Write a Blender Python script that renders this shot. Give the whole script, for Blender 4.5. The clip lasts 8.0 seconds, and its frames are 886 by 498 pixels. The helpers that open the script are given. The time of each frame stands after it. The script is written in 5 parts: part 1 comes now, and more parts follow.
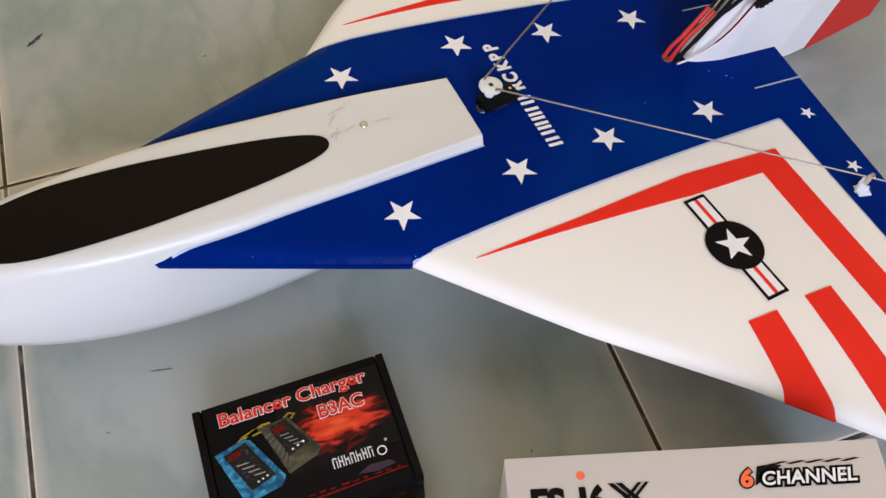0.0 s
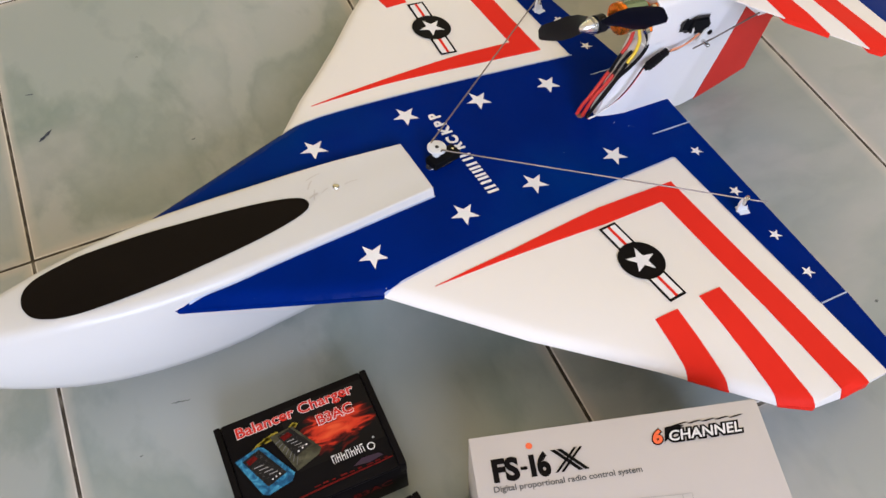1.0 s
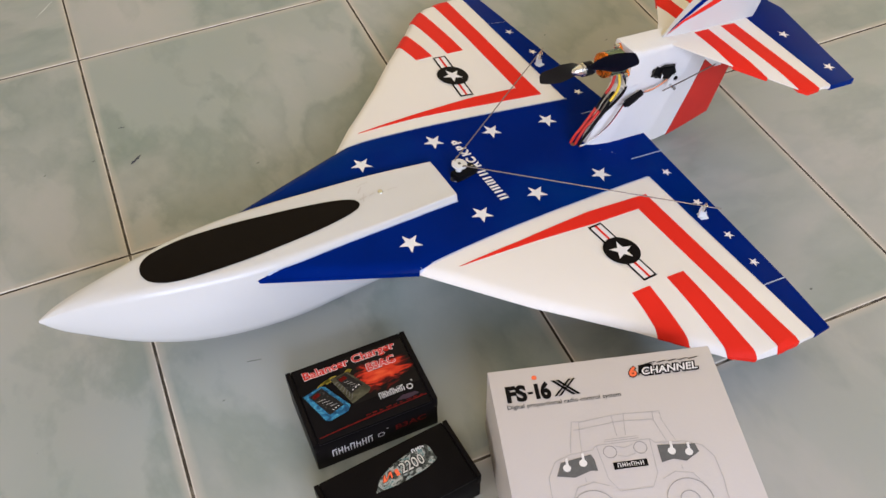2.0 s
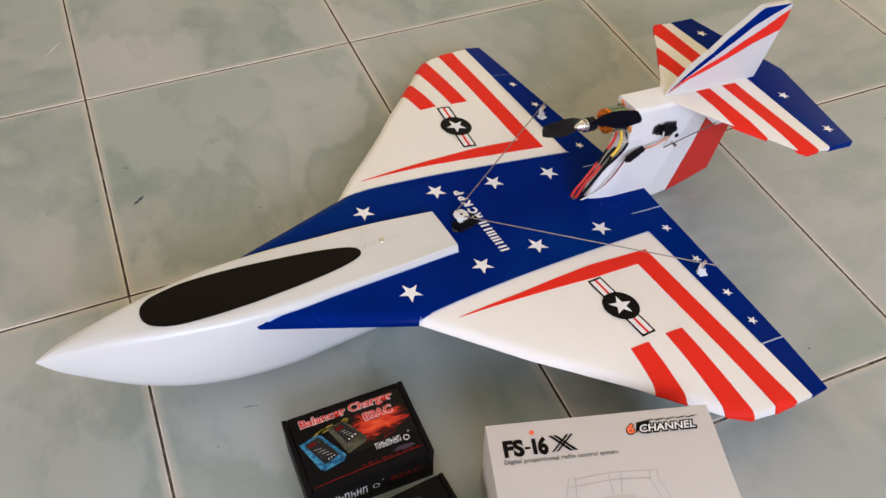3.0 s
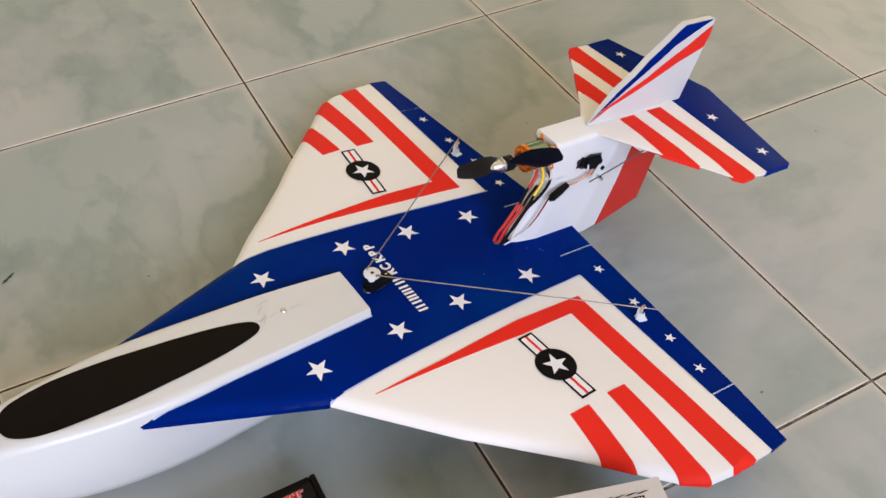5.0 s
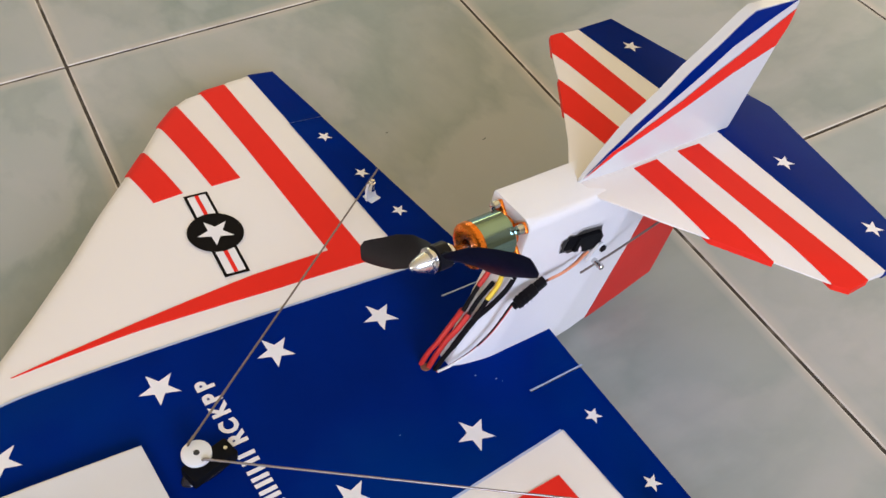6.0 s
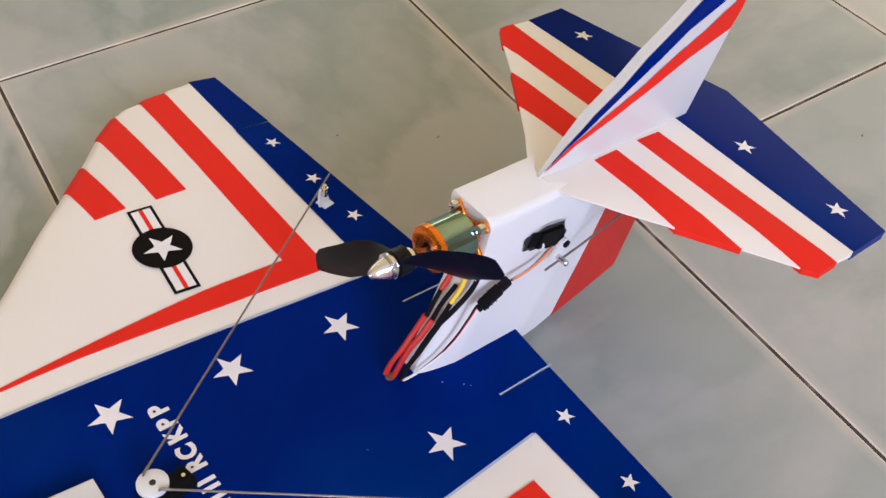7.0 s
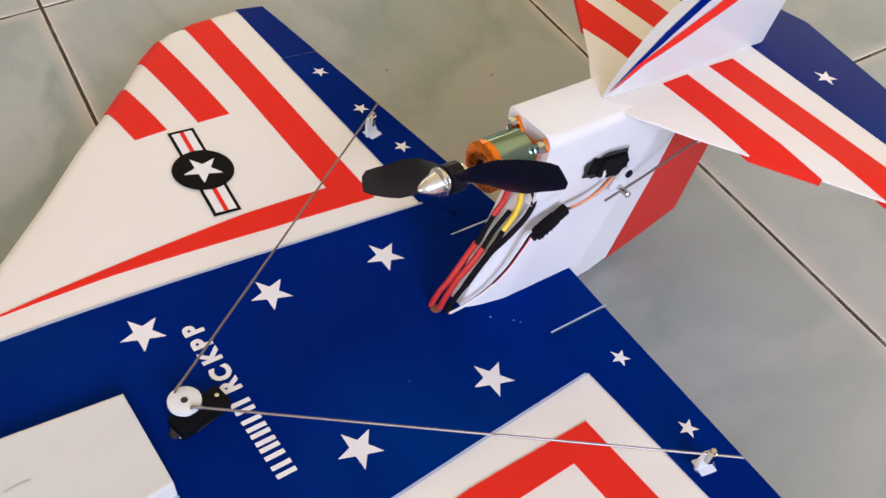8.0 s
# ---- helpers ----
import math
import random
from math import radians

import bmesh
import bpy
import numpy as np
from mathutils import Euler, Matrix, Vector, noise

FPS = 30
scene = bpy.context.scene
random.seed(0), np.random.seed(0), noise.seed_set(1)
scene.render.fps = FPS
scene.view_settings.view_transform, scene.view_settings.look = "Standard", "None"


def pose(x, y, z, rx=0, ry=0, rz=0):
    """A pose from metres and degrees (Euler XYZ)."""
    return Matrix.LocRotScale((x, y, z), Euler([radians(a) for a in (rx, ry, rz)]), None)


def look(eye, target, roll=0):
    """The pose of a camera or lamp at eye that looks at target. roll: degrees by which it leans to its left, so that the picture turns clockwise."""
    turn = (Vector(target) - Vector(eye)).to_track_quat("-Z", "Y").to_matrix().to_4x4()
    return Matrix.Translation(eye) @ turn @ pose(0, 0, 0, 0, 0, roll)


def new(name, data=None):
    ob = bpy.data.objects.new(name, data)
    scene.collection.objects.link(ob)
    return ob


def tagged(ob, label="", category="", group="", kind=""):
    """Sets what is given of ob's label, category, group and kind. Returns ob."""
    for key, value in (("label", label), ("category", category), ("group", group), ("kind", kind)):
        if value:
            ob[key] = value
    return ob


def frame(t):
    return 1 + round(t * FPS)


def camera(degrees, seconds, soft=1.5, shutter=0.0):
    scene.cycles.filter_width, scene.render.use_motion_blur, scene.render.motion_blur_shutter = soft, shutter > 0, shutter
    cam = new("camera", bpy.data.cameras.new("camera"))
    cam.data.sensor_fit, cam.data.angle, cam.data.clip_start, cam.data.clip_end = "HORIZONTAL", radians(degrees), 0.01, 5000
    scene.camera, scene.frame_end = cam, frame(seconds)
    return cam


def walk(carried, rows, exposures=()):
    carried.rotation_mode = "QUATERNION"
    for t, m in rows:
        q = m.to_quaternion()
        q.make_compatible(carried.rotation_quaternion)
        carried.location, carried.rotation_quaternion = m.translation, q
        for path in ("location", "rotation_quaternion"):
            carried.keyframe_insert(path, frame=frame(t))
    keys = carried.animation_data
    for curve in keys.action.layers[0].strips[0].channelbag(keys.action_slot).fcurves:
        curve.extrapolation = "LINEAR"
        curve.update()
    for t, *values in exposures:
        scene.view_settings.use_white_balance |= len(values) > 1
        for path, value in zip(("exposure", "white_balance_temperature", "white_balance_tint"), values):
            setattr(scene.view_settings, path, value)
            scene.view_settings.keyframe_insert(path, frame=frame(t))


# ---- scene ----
cam = camera(52.3, 8.0)
PATH = [
    (0, (0.205, -0.519, 0.581), (0.521, 0.498, -1.112), -1.4),
    (0.2, (0.224, -0.537, 0.591), (0.528, 0.501, -1.092), -3.2),
    (0.5, (0.237, -0.532, 0.592), (0.612, 0.466, -1.1), -1.0),
    (0.7, (0.240, -0.543, 0.618), (0.627, 0.469, -1.063), -2.3),
    (1, (0.176, -0.607, 0.689), (0.606, 0.478, -0.935), -2.2),
    (1.2, (0.141, -0.656, 0.722), (0.582, 0.453, -0.882), -2.3),
    (2.3, (0.067, -0.782, 0.804), (0.585, 0.457, -0.678), 0.0),
    (2.5, (0.063, -0.781, 0.806), (0.591, 0.471, -0.662), 0.7),
    (3, (0.074, -0.766, 0.803), (0.605, 0.501, -0.65), 0.7),
    (3.5, (0.121, -0.72, 0.77), (0.717, 0.546, -0.659), 0.5),
    (4, (0.11, -0.705, 0.762), (0.727, 0.55, -0.668), -0.1),
    (4.2, (0.111, -0.705, 0.758), (0.73, 0.552, -0.669), -0.1),
    (5.3, (0.185, -0.643, 0.754), (0.875, 0.581, -0.669), 1.2),
    (5.5, (0.245, -0.565, 0.685), (0.947, 0.652, -0.737), 1.7),
    (5.7, (0.299, -0.465, 0.614), (1.005, 0.717, -0.837), 3.5),
    (6, (0.361, -0.376, 0.56), (1.043, 0.734, -0.957), 3.6),
    (6.5, (0.364, -0.367, 0.544), (1.089, 0.721, -0.969), 3.3),
    (7, (0.368, -0.362, 0.545), (1.132, 0.699, -0.969), 3.8),
    (7.3, (0.365, -0.361, 0.530), (1.128, 0.730, -0.962), 3.3),
    (7.5, (0.37, -0.363, 0.519), (1.101, 0.745, -0.977), 2.4),
    (8, (0.361, -0.364, 0.498), (1.035, 0.717, -1.043), 2.9),
]
walk(cam, [(t, look(eye, target, roll)) for t, eye, target, roll in PATH],
     exposures=((0, -0.09, 6500, 10), (1, -0.02, 6500, 10), (2.5, -0.11, 6600, 10), (4, -0.09, 6500, 11), (5.5, -0.05, 6450, 11), (6.5, -0.03, 6300, 14), (7.5, -0.06, 6350, 15), (8, 0.04, 6300, 14)))

# ---- world and light ----
world = bpy.data.worlds.new("sky")
scene.world = world
world.use_nodes = True
wn = world.node_tree.nodes
sky = wn.new("ShaderNodeTexSky")
sky.sky_type = "NISHITA"
sky.sun_disc = False
sky.sun_elevation = radians(40)
sky.sun_rotation = radians(200)
world.node_tree.links.new(sky.outputs["Color"], wn["Background"].inputs["Color"])
wn["Background"].inputs["Strength"].default_value = 0.12

ROOM = (-3.6, 3.4, -3.0, 3.8, 2.8)          # x0, x1, y0, y1, height
OPENING = (-0.75, 1.25, 0.95, 2.45)         # x0, x1, sill, head in the wall behind the camera
WINDOW = (-2.75, -0.75, 0.45, 2.30)          # y0, y1, sill, head in the wall to the left
NORTH_GAP = (-0.9, 2.9, 0.02, 2.35)          # the same in the wall ahead, unseen and added for warm fill
EAST_GAP = (-1.4, 1.8, 0.02, 2.30)      # and in the wall to the right, added likewise


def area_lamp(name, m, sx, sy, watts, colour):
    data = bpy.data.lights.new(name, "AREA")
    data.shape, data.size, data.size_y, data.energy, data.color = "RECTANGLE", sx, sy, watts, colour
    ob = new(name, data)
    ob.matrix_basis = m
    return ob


area_lamp("south_daylight", look((0.25, -2.97, 1.66), (0.40, 0.0, 0.90)), 1.7, 1.3, 112, (0.605, 0.71, 1.0))
area_lamp("west_daylight", look((-3.57, -1.75, 1.35), (0.0, -0.9, 0.60)), 1.9, 1.7, 76, (0.97, 0.93, 0.90))
# added warm fill, no such doors seen: tilted up so the ceiling bounces it
area_lamp("north_warm_fill", look((1.0, 3.65, 1.10), (0.8, 2.7, 2.9)), 3.4, 1.6, 72, (1.0, 0.83, 0.34))
area_lamp("east_warm_fill", look((3.25, 0.2, 1.10), (2.35, 0.2, 1.95)), 3.1, 1.6, 55, (1.0, 0.83, 0.42))


# ---- materials ----
def material(name, colour, rough=0.5, metal=0.0, vary=0.06, scale=30.0, bump=0.0, bump_scale=200.0, coat=0.0, dirt_sheen=None, dirt_sheen_amount=0.0, gloss=0.5):
    """A surface with cloudy variation at two scales, fine relief and, where given, stains or painted sheen."""
    m = bpy.data.materials.new(name)
    m.use_nodes = True
    n, l = m.node_tree.nodes, m.node_tree.links
    b = n["Principled BSDF"]
    b.inputs["Roughness"].default_value, b.inputs["Metallic"].default_value = rough, metal
    b.inputs["Coat Weight"].default_value, b.inputs["Coat Roughness"].default_value = coat, 0.12
    b.inputs["Specular IOR Level"].default_value = gloss
    tc = n.new("ShaderNodeTexCoord")
    big = n.new("ShaderNodeTexNoise")
    big.inputs["Scale"].default_value, big.inputs["Detail"].default_value = scale, 6
    l.new(tc.outputs["Object"], big.inputs["Vector"])
    mix = n.new("ShaderNodeMix")
    mix.data_type = "RGBA"
    lo = tuple(max(0.0, c * (1 - vary)) for c in colour)
    hi = tuple(min(1.0, c * (1 + vary)) for c in colour)
    mix.inputs["A"].default_value, mix.inputs["B"].default_value = (*lo, 1), (*hi, 1)
    l.new(big.outputs["Fac"], mix.inputs["Factor"])
    out = mix.outputs["Result"]
    if dirt_sheen:
        blotch = n.new("ShaderNodeTexNoise")
        blotch.inputs["Scale"].default_value, blotch.inputs["Detail"].default_value = scale * 0.35, 8
        l.new(tc.outputs["Object"], blotch.inputs["Vector"])
        ramp = n.new("ShaderNodeValToRGB")
        ramp.color_ramp.elements[0].position, ramp.color_ramp.elements[1].position = 0.52, 0.75
        l.new(blotch.outputs["Fac"], ramp.inputs["Fac"])
        amount = n.new("ShaderNodeMath")
        amount.operation = "MULTIPLY"
        amount.inputs[1].default_value = dirt_sheen_amount
        l.new(ramp.outputs["Color"], amount.inputs[0])
        over = n.new("ShaderNodeMix")
        over.data_type = "RGBA"
        over.inputs["B"].default_value = (*dirt_sheen, 1)
        l.new(amount.outputs[0], over.inputs["Factor"])
        l.new(out, over.inputs["A"])
        out = over.outputs["Result"]
    l.new(out, b.inputs["Base Color"])
    fine = n.new("ShaderNodeTexNoise")
    fine.inputs["Scale"].default_value, fine.inputs["Detail"].default_value = bump_scale, 3
    l.new(tc.outputs["Object"], fine.inputs["Vector"])
    rr = n.new("ShaderNodeMapRange")
    rr.inputs["To Min"].default_value, rr.inputs["To Max"].default_value = max(0.02, rough - 0.06), min(1.0, rough + 0.08)
    l.new(fine.outputs["Fac"], rr.inputs["Value"])
    l.new(rr.outputs["Result"], b.inputs["Roughness"])
    if bump:
        bp = n.new("ShaderNodeBump")
        bp.inputs["Strength"].default_value, bp.inputs["Distance"].default_value = bump, 0.001
        l.new(fine.outputs["Fac"], bp.inputs["Height"])
        l.new(bp.outputs["Normal"], b.inputs["Normal"])
    return m


def tile_material():
    """Glazed floor tile: grey-beige ground with drifting grey-green clouds, another drift on every tile."""
    m = bpy.data.materials.new("glazed_tile")
    m.use_nodes = True
    n, l = m.node_tree.nodes, m.node_tree.links
    b = n["Principled BSDF"]
    tc, info = n.new("ShaderNodeTexCoord"), n.new("ShaderNodeObjectInfo")
    far = n.new("ShaderNodeVectorMath")
    far.operation = "MULTIPLY"
    comb = n.new("ShaderNodeCombineXYZ")
    for s in ("X", "Y", "Z"):
        l.new(info.outputs["Random"], comb.inputs[s])
    l.new(comb.outputs["Vector"], far.inputs[0])
    far.inputs[1].default_value = (37.0, 53.0, 17.0)
    add = n.new("ShaderNodeVectorMath")
    add.operation = "ADD"
    # the clouds are drawn out along one slanting direction
    lean = n.new("ShaderNodeMapping")
    lean.inputs["Rotation"].default_value, lean.inputs["Scale"].default_value = (0, 0, radians(-18)), (0.85, 1.35, 1.0)
    l.new(tc.outputs["Object"], lean.inputs["Vector"])
    l.new(lean.outputs["Vector"], add.inputs[0])
    l.new(far.outputs["Vector"], add.inputs[1])

    def noise_node(scale, detail, warp, rough=0.55):
        t = n.new("ShaderNodeTexNoise")
        t.inputs["Scale"].default_value, t.inputs["Detail"].default_value = scale, detail
        t.inputs["Distortion"].default_value, t.inputs["Roughness"].default_value = warp, rough
        l.new(add.outputs["Vector"], t.inputs["Vector"])
        return t

    def ramp_node(src, stops):
        r = n.new("ShaderNodeValToRGB")
        e = r.color_ramp.elements
        e[0].position, e[0].color = stops[0][0], (*stops[0][1], 1)
        e[1].position, e[1].color = stops[-1][0], (*stops[-1][1], 1)
        for p, c in stops[1:-1]:
            x = e.new(p)
            x.color = (*c, 1)
        l.new(src, r.inputs["Fac"])
        return r

    def mix_node(fac, a, bcol):
        x = n.new("ShaderNodeMix")
        x.data_type = "RGBA"
        l.new(fac, x.inputs["Factor"])
        l.new(a, x.inputs["A"])
        if isinstance(bcol, tuple):
            x.inputs["B"].default_value = (*bcol, 1)
        else:
            l.new(bcol, x.inputs["B"])
        return x.outputs["Result"]

    def grey(v):
        return (v, v, v)

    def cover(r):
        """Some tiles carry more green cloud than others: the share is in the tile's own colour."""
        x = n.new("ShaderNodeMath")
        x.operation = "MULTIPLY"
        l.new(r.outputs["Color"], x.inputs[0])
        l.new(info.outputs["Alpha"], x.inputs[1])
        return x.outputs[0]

    ground = ramp_node(noise_node(2.4, 2, 0.2).outputs["Fac"], [(0.3, TILE_BEIGE), (0.5, TILE_GREY), (0.7, TILE_PALE)])
    # broad green-grey washes; brushed billows with one sharper shore that fade away on the other side; pale drifts and wisps
    wash = ramp_node(noise_node(2.2, 4, 0.15, 0.50).outputs["Fac"], [(0.34, grey(0.0)), (0.50, grey(0.56)), (0.66, grey(0.86))])
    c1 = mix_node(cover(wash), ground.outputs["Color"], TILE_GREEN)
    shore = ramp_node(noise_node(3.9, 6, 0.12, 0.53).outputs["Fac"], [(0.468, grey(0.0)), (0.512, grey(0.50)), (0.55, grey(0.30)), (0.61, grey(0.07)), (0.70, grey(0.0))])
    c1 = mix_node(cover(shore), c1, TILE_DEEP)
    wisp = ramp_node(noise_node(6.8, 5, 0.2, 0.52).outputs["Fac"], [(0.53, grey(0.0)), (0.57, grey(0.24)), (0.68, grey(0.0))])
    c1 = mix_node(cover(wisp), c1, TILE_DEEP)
    drift = ramp_node(noise_node(3.3, 6, 0.12, 0.52).outputs["Fac"], [(0.485, grey(0.0)), (0.54, grey(0.40)), (0.62, grey(0.18)), (0.72, grey(0.03))])
    c2 = mix_node(drift.outputs["Color"], c1, TILE_PALE)
    sep = n.new("ShaderNodeSeparateXYZ")
    l.new(tc.outputs["Object"], sep.inputs["Vector"])

    def math_node(op, a, bval):
        x = n.new("ShaderNodeMath")
        x.operation = op
        l.new(a, x.inputs[0])
        if bval is not None:
            if isinstance(bval, float):
                x.inputs[1].default_value = bval
            else:
                l.new(bval, x.inputs[1])
        return x.outputs[0]

    rim = math_node("MAXIMUM", math_node("ABSOLUTE", sep.outputs["X"], None), math_node("ABSOLUTE", sep.outputs["Y"], None))
    wob = math_node("MULTIPLY", noise_node(9.0, 3, 0.0).outputs["Fac"], 0.012)
    band = n.new("ShaderNodeMapRange")
    band.inputs["From Min"].default_value, band.inputs["From Max"].default_value = 0.1945, 0.2030
    l.new(math_node("ADD", rim, wob), band.inputs["Value"])
    c3 = mix_node(math_node("MULTIPLY", band.outputs["Result"], 0.75), c2, TILE_RIM)
    l.new(c3, b.inputs["Base Color"])
    smear = noise_node(14.0, 4, 0.5)
    rr = n.new("ShaderNodeMapRange")
    rr.inputs["To Min"].default_value, rr.inputs["To Max"].default_value = 0.22, 0.42
    l.new(smear.outputs["Fac"], rr.inputs["Value"])
    l.new(rr.outputs["Result"], b.inputs["Roughness"])
    ripple = noise_node(22.0, 2, 0.0)
    bp = n.new("ShaderNodeBump")
    bp.inputs["Strength"].default_value, bp.inputs["Distance"].default_value = 0.12, 0.002
    l.new(ripple.outputs["Fac"], bp.inputs["Height"])
    l.new(bp.outputs["Normal"], b.inputs["Normal"])
    return m


def print_material(name, stops, scale):
    """Printed card whose ink drifts through several colours."""
    m = bpy.data.materials.new(name)
    m.use_nodes = True
    n, l = m.node_tree.nodes, m.node_tree.links
    tc, t, r = n.new("ShaderNodeTexCoord"), n.new("ShaderNodeTexNoise"), n.new("ShaderNodeValToRGB")
    t.inputs["Scale"].default_value, t.inputs["Detail"].default_value, t.inputs["Distortion"].default_value = scale, 5, 1.4
    l.new(tc.outputs["Object"], t.inputs["Vector"])
    e = r.color_ramp.elements
    e[0].position, e[0].color = stops[0][0], (*stops[0][1], 1)
    e[1].position, e[1].color = stops[-1][0], (*stops[-1][1], 1)
    for p, c in stops[1:-1]:
        e.new(p).color = (*c, 1)
    l.new(t.outputs["Fac"], r.inputs["Fac"])
    b = n["Principled BSDF"]
    l.new(r.outputs["Color"], b.inputs["Base Color"])
    b.inputs["Roughness"].default_value, b.inputs["Specular IOR Level"].default_value = 0.4, 0.2
    return m


def flame_material():
    """Printed flames on black card: smoky tongues about one centre."""
    m = bpy.data.materials.new("flame_print")
    m.use_nodes = True
    n, l = m.node_tree.nodes, m.node_tree.links
    tc, mp, t, r = n.new("ShaderNodeTexCoord"), n.new("ShaderNodeMapping"), n.new("ShaderNodeTexNoise"), n.new("ShaderNodeValToRGB")
    mp.inputs["Location"].default_value = (-2.55, 1.95, 0.0)
    mp.inputs["Scale"].default_value = (30.0, 54.0, 0.0)
    l.new(tc.outputs["Object"], mp.inputs["Vector"])
    dist = n.new("ShaderNodeVectorMath")
    dist.operation = "LENGTH"
    l.new(mp.outputs["Vector"], dist.inputs[0])
    t.inputs["Scale"].default_value, t.inputs["Detail"].default_value, t.inputs["Distortion"].default_value = 1.0, 5, 1.3
    lean = n.new("ShaderNodeMapping")
    lean.inputs["Rotation"].default_value, lean.inputs["Scale"].default_value = (0, 0, radians(38)), (42.0, 110.0, 1.0)
    l.new(tc.outputs["Object"], lean.inputs["Vector"])
    l.new(lean.outputs["Vector"], t.inputs["Vector"])
    core = n.new("ShaderNodeMath")
    core.operation = "MULTIPLY_ADD"
    l.new(dist.outputs["Value"], core.inputs[0])
    core.inputs[1].default_value, core.inputs[2].default_value = -0.50, 0.33
    both = n.new("ShaderNodeMath")
    both.operation = "ADD"
    l.new(core.outputs[0], both.inputs[0])
    l.new(t.outputs["Fac"], both.inputs[1])
    l.new(both.outputs[0], r.inputs["Fac"])
    e = r.color_ramp.elements
    e[0].position, e[0].color = 0.36, (0.006, 0.005, 0.005, 1)
    e[1].position, e[1].color = 0.85, (0.66, 0.09, 0.03, 1)
    e.new(0.50).color = (0.10, 0.008, 0.006, 1)
    e.new(0.62).color = (0.52, 0.035, 0.015, 1)
    b = n["Principled BSDF"]
    l.new(r.outputs["Color"], b.inputs["Base Color"])
    b.inputs["Roughness"].default_value, b.inputs["Specular IOR Level"].default_value = 0.4, 0.1
    return m


TILE_BEIGE, TILE_GREY, TILE_PALE = (0.352, 0.344, 0.316), (0.346, 0.358, 0.340), (0.425, 0.410, 0.390)
TILE_RIM = (0.47, 0.425, 0.370)
TILE_GREEN, TILE_DEEP = (0.286, 0.324, 0.294), (0.160, 0.212, 0.184)
tile_mat = tile_material()
grout_mat = material("grout", (0.045, 0.034, 0.022), 0.9, vary=0.6, scale=120, bump=0.6, bump_scale=400, dirt_sheen=(0.36, 0.31, 0.24), dirt_sheen_amount=0.75)
# cream tile edges, paler to hold the bevel's highlight in the colour
rim_mat = material("tile_edge_highlight", (0.60, 0.56, 0.50), 0.35, vary=0.3, scale=40, dirt_sheen=(0.14, 0.11, 0.07), dirt_sheen_amount=0.6)
plaster_mat = material("wall_plaster", (0.52, 0.46, 0.38), 0.8, vary=0.05, scale=3, bump=0.2, bump_scale=80)
ceiling_mat = material("ceiling_paint", (0.76, 0.68, 0.57), 0.85, vary=0.04, scale=3)
white_mat = material("white_film", (0.75, 0.708, 0.668), 0.42, vary=0.02, scale=8, bump=0.05, bump_scale=30, gloss=0.25, dirt_sheen=(0.62, 0.57, 0.48), dirt_sheen_amount=0.12)
body_mat = material("white_body_film", (0.59, 0.576, 0.560), 0.24, vary=0.012, scale=5, bump=0.04, bump_scale=14, gloss=0.40)
foam_mat = material("white_foam", (0.72, 0.70, 0.685), 0.5, vary=0.03, scale=40, bump=0.15, bump_scale=500)
# lighter patches put the film's mottled reflections into its base colour
blue_mat = material("blue_film", (0.0, 0.0118, 0.140), 0.20, vary=0.36, scale=12, bump=0.14, bump_scale=14, gloss=0.014, dirt_sheen=(0.0, 0.030, 0.170), dirt_sheen_amount=0.75)
red_mat = material("red_film", (0.70, 0.027, 0.016), 0.40, vary=0.05, scale=14, bump=0.03, bump_scale=120, gloss=0.03)
rudder_mat = material("thin_red_film", (0.50, 0.030, 0.022), 0.42, vary=0.10, scale=25, bump=0.06, bump_scale=60, gloss=0.12)
star_mat = material("white_vinyl", (0.74, 0.72, 0.74), 0.4, vary=0.04, scale=60)
black_vinyl = material("black_vinyl", (0.006, 0.005, 0.005), 0.38, vary=0.2, scale=30, gloss=0.035)
canopy_mat = material("black_canopy_film", (0.0070, 0.0048, 0.0036), 0.5, vary=0.2, scale=20, bump=0.04, gloss=0.04)
glue_clear = material("clear_glue", (0.02, 0.04, 0.20), 0.15, vary=0.3, scale=300, gloss=0.6)
glue_dark = material("dark_glue", (0.004, 0.006, 0.02), 0.10, vary=0.4, scale=120, bump=0.5, bump_scale=140, gloss=0.5)
seam_mat = material("film_edge", (0.36, 0.44, 0.62), 0.35, vary=0.2, scale=60)
glue_mat = material("dried_glue", (0.62, 0.66, 0.72), 0.25, vary=0.1, scale=90, coat=0.5)
prop_mat = material("black_nylon", (0.006, 0.006, 0.009), 0.30, vary=0.2, scale=60, bump=0.05, gloss=0.16)
black_plastic = material("black_plastic", (0.006, 0.006, 0.007), 0.45, vary=0.2, scale=80, gloss=0.035)
rubber_mat = material("black_heat_shrink", (0.009, 0.008, 0.009), 0.5, vary=0.25, scale=120, bump=0.2, gloss=0.035)
red_wire = material("red_silicone", (0.50, 0.026, 0.018), 0.45, vary=0.15, scale=90)
yellow_wire = material("yellow_silicone", (0.75, 0.52, 0.04), 0.45, vary=0.1, scale=90)
brown_wire = material("brown_wire", (0.17, 0.07, 0.04), 0.5, vary=0.15, scale=90)
orange_wire = material("orange_wire", (0.72, 0.28, 0.14), 0.5, vary=0.1, scale=90)
white_wire = material("white_wire", (0.72, 0.70, 0.70), 0.45, vary=0.05, scale=90)
gold_mat = material("orange_anodised_aluminium", (0.78, 0.20, 0.014), 0.26, metal=0.8, vary=0.1, scale=90)
chrome_mat = material("polished_steel", (0.62, 0.62, 0.60), 0.14, metal=1.0, vary=0.05, scale=90)
